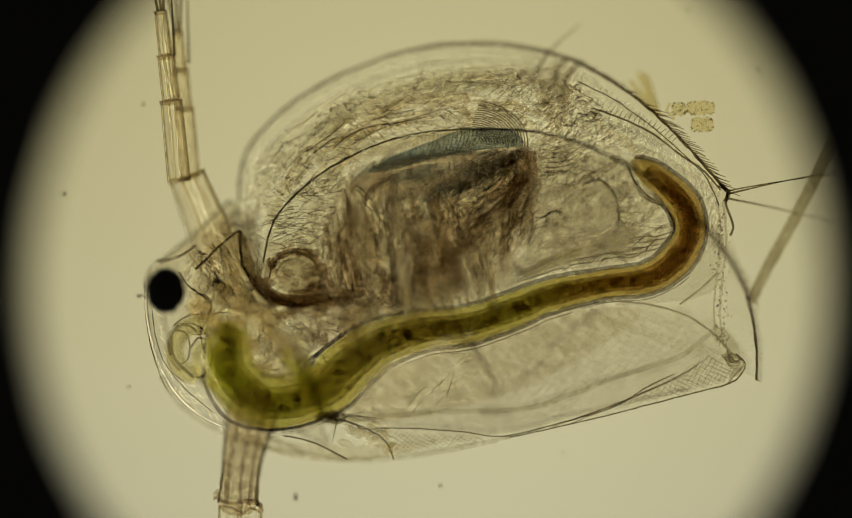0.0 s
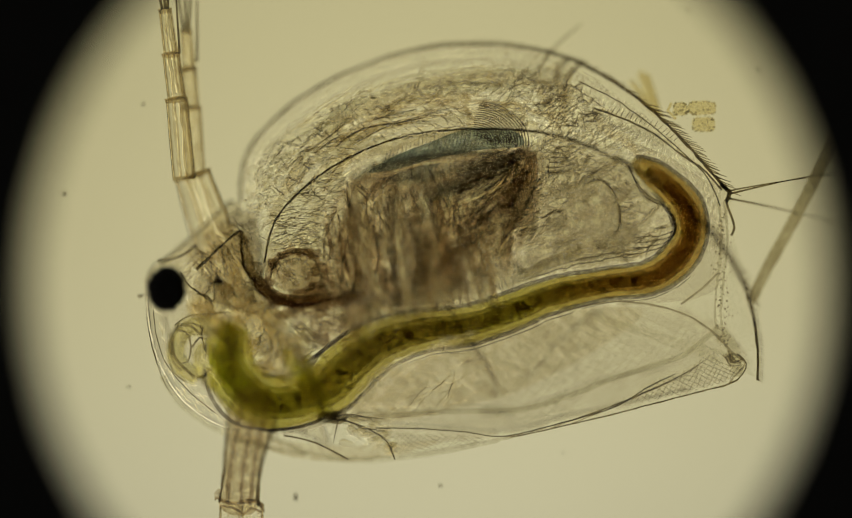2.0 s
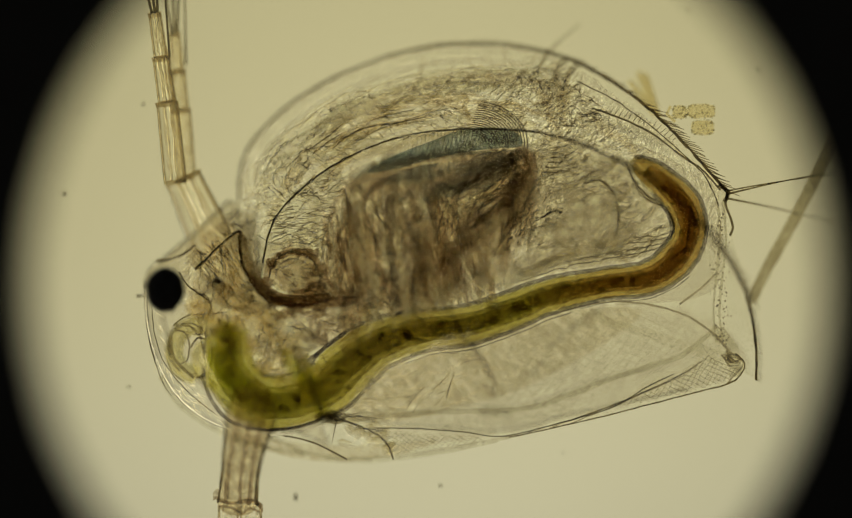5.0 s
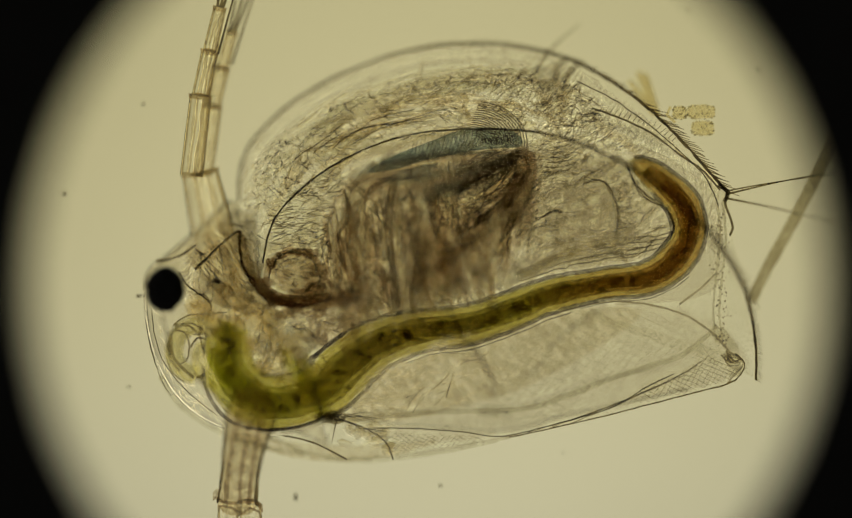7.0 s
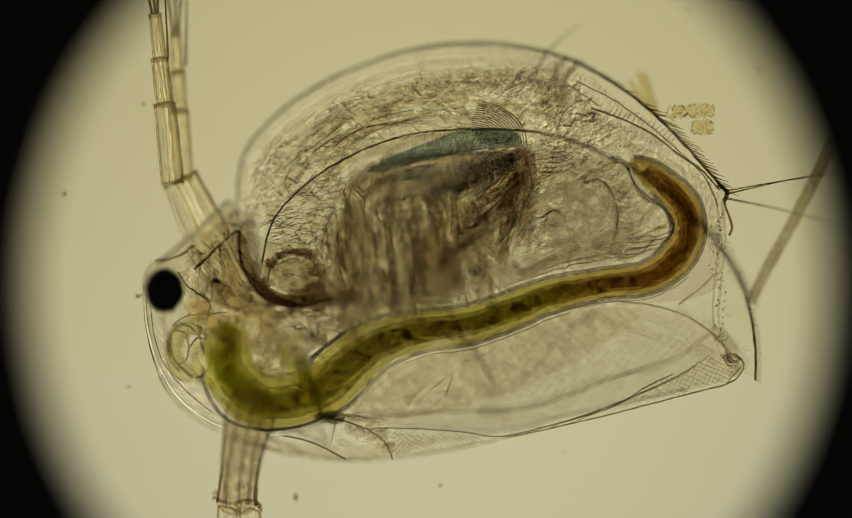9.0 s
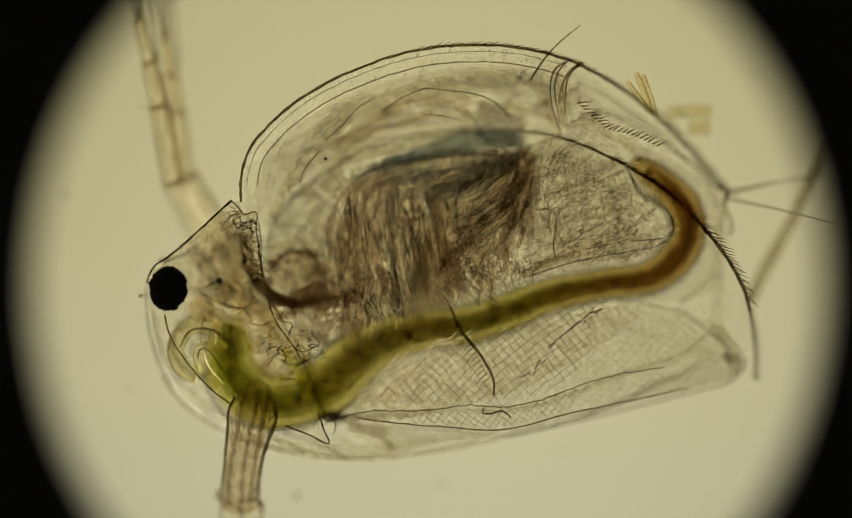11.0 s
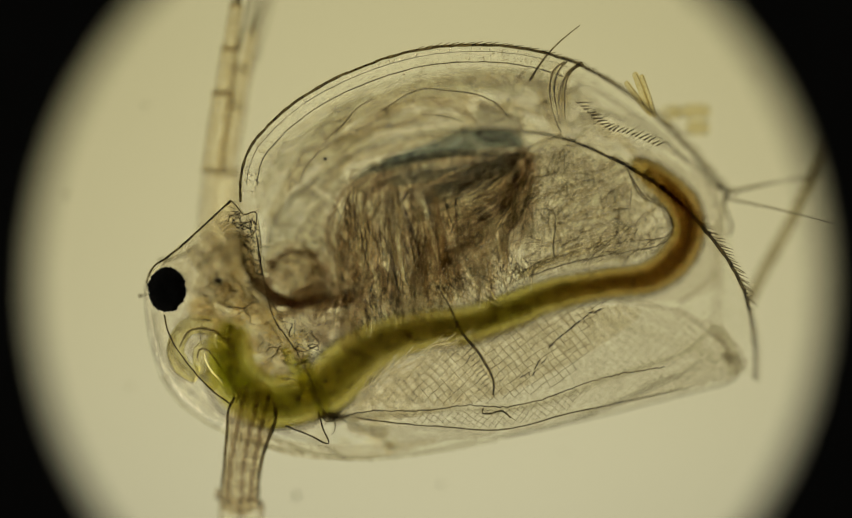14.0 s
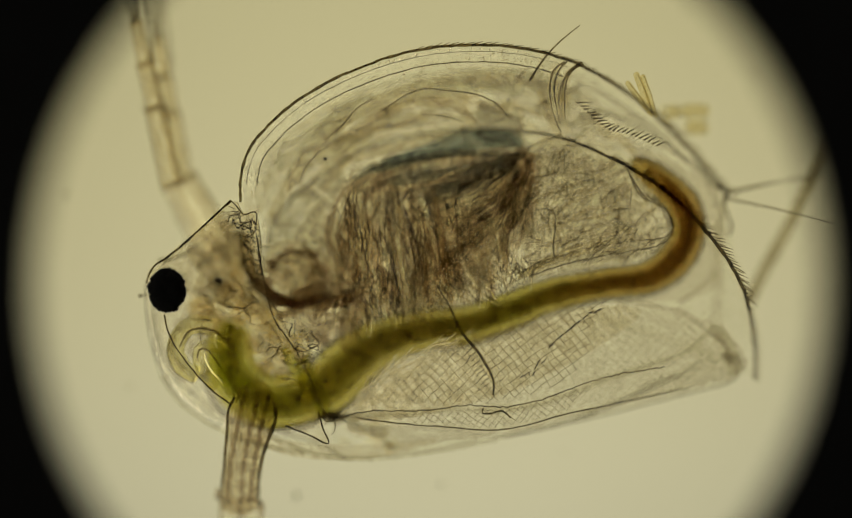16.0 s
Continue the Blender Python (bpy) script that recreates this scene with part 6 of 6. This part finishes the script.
SWINGS = [swing(*r) for r in (
    (0, 308, 322, 293, 171, 283, 85, 0), (1.4, 312, 322, 296, 171, 285, 88, 0), (1.6, 313, 322, 298, 172, 288, 88, 0), (1.8, 311, 323, 311, 177, 318, 91, 7), (2.0, 317, 322, 303, 174, 292, 87, 2), (2.2, 322, 321, 310, 172, 300, 85, 1),
    (2.4, 334, 313, 345, 156, 359, 76, 1), (2.5, 311, 322, 300, 178, 292, 95, -4), (2.7, 296, 334, 275, 184, 262, 108, 2), (2.9, 294, 336, 276, 190, 276, 110, 1), (3.0, 294, 338, 279, 194, 287, 114, 1), (3.2, 323, 309, 315, 161, 309, 76, 1),
    (3.4, 300, 332, 281, 184, 268, 108, -9), (3.5, 305, 325, 293, 177, 280, 92, -3), (3.6, 313, 321, 296, 167, 285, 87, -3), (3.7, 304, 328, 302, 175, 310, 98, 1), (3.8, 296, 336, 311, 184, 336, 114, 4), (3.9, 318, 326, 330, 172, 350, 96, 3),
    (4.0, 335, 316, 342, 163, 360, 86, 2), (4.1, 288, 336, 271, 192, 262, 114, -8), (4.2, 294, 336, 278, 186, 266, 104, -4))]
SWINGS += [swing(*r) for r in (
    (4.6, 308, 324, 294, 173, 284, 88, 0), (5.2, 300, 328, 284, 178, 272, 94, -2), (5.8, 312, 322, 300, 172, 292, 88, 0), (6.3, 321, 317, 323, 165, 334, 85, 4), (6.5, 285, 338, 258, 194, 243, 116, -10), (6.7, 292, 332, 271, 180, 256, 101, -3), (6.9, 315, 321, 319, 165, 334, 85, 3),
    (7.0, 333, 312, 350, 163, 366, 85, 1), (7.1, 283, 340, 281, 188, 311, 101, 2), (7.3, 304, 328, 290, 178, 277, 91, -3), (7.5, 292, 332, 271, 184, 258, 101, -8), (7.7, 304, 328, 288, 173, 277, 91, -4), (7.9, 302, 330, 285, 175, 277, 91, -4), (8.5, 298, 330, 283, 180, 275, 94, -3),
    (9.2, 300, 327, 285, 178, 275, 95, -2), (9.7, 312, 322, 300, 172, 294, 88, 0), (10.4, 300, 328, 282, 180, 268, 96, -2), (11.0, 296, 332, 270, 185, 250, 100, -4), (11.3, 292, 334, 258, 197, 228, 98, -7), (11.5, 328, 312, 338, 160, 356, 70, 2))]
SWINGS += [swing(*r) for r in (
    (11.7, 292, 330, 268, 169, 260, 85, 0), (11.9, 290, 338, 252, 197, 228, 106, -5), (12.1, 285, 334, 247, 180, 226, 90, -5), (12.3, 290, 334, 258, 176, 241, 84, -2), (12.7, 288, 334, 256, 178, 238, 86, -2), (12.9, 334, 309, 349, 150, 376, 66, 2), (13.0, 318, 316, 336, 170, 364, 95, 2),
    (13.1, 285, 340, 254, 192, 233, 97, -7), (13.3, 294, 334, 268, 182, 245, 87, -4), (13.4, 325, 320, 312, 170, 298, 82, -7), (13.5, 351, 309, 347, 161, 336, 76, -9), (13.6, 342, 311, 349, 156, 364, 72, 0), (13.7, 315, 326, 342, 188, 385, 114, 2), (13.8, 347, 311, 351, 156, 347, 72, -5),
    (13.9, 372, 308, 392, 154, 403, 74, -2), (14.2, 372, 305, 394, 150, 406, 70, -3), (14.5, 382, 303, 424, 152, 446, 75, -3), (14.7, 382, 307, 428, 154, 450, 70, -3), (14.9, 380, 305, 420, 152, 440, 72, -3), (15.1, 378, 307, 410, 152, 430, 72, -8), (15.2, 370, 307, 380, 161, 395, 76, -9))]
SWINGS += [swing(*r) for r in (
    (15.3, 357, 300, 388, 150, 408, 66, 0), (15.4, 315, 326, 322, 178, 340, 92, 0), (15.5, 273, 351, 262, 203, 277, 108, 1), (15.6, 275, 353, 239, 205, 216, 114, -10), (15.7, 279, 347, 243, 199, 220, 114, -9), (15.8, 290, 334, 262, 178, 238, 84, -3), (16, 294, 334, 260, 178, 240, 92, -2))]

SHIFT = [(0, 0), (0.5, 0), (1, 3), (1.5, 3), (2, 2), (2.5, 2.4), (3, 2.6), (3.5, 1.2), (4, -1), (6.5, 0), (7, -1), (7.5, -1.5), (8, -1.5), (8.5, -3), (9.2, -1.6), (11.3, 2), (11.5, 4), (12, 3.5), (12.5, 1.5), (13, 1), (13.5, 0.7), (14, 0), (14.5, -0.3), (15, -1.5), (15.5, 0), (16, 0)]
# the eye's own twitches: seconds, shift on the chart, turn in degrees
TWITCH = [(0, 0, 0, 0), (1.5, 0, 0, 2), (2, 0, -3, -5), (2.5, 2, -3.5, -7), (3, 1, -1, -3), (3.5, 0, 0, 0), (4, -1, -3, -5), (4.6, 0, -1, 0), (5.6, 0, -2, -3), (6.5, 0, 0, 0), (7, 0, -2.2, -4), (7.5, 0, 0, 0), (8.5, 0, 0, 1), (9.2, 0, 0, 0), (10.3, 1, -2, -2), (11.3, 2, -3.5, -5), (11.5, 1.5, -3, -4), (12, 1, -1, -1), (13, 1, -2, -3), (14, 0, -1.5, -2), (14.5, 0.5, 0, 0), (16, 0, 0, 1)]


def motions():
    walk(flea, [(t, pose(x * S, 0, 0)) for t, x in SHIFT])
    walk(ALGA_CLUMP, [(0, pose(0, 0, 0)), (3, pose(3 * S, 0, 0)), (4, pose(1 * S, -3 * S, 0)), (7, pose(1 * S, -7 * S, 0)), (9.2, pose(0, -5 * S, 0)), (11.5, pose(-3 * S, -5 * S, 0)), (16, pose(-8 * S, -4 * S, 0))])
    walk(TUFT, [(t, pose(x * S, 0, 0)) for t, x in SHIFT if t < 10] + [(t, pose(x * S, 0, 0)) for t, x in ((11.5, -3), (13, -4), (14, -6), (15, -5), (16, -4))])
    p = Matrix.Translation(P(306, 535, 95))
    walk(EYE[0], [(t, pose(x * S, -y * S, 0) @ p @ pose(0, 0, 0, 0, 0, a) @ p.inverted()) for t, x, y, a in TWITCH])
    for k, (ob, pivot) in enumerate(SWAYING):
        p = Matrix.Translation(pivot)
        walk(ob, [(t, p @ pose(0, 0, 0, 0, 0, 1.3 * math.sin(2.3 * t + k * 0.8) + 0.7 * math.sin(5.1 * t + k)) @ p.inverted()) for t in (0.25 * i for i in range(65))])
    rows = [[] for _ in ANT]
    for t, ped, a1, a2, a3, spread in SWINGS:
        m = Matrix.Translation(P(402, 470, -233)) @ pose(0, 0, 0, 0, 0, ped)
        rows[0].append((t, m))
        top = m @ pose(0, (PED - 6) * S, 0)
        for b, (dx, dz, k) in enumerate(((-16, 88, 1.0), (4, -22, 0.86))):
            at = top @ Vector((dx * S, 0, dz * S))
            extra = spread if b else 0
            for j, (turn, ln) in enumerate(((a1 + extra * 0.6, 150), (a2 + extra, 87), (a3 + extra, 85))):
                m = Matrix.Translation(at) @ pose(0, 0, 0, 0, 0, turn)
                rows[1 + 3 * b + j].append((t, m))
                at = m @ Vector((0, (ln - 3) * k * S, 0))
    for ob, r in zip(ANT, rows):
        walk(ob, r)


motions()
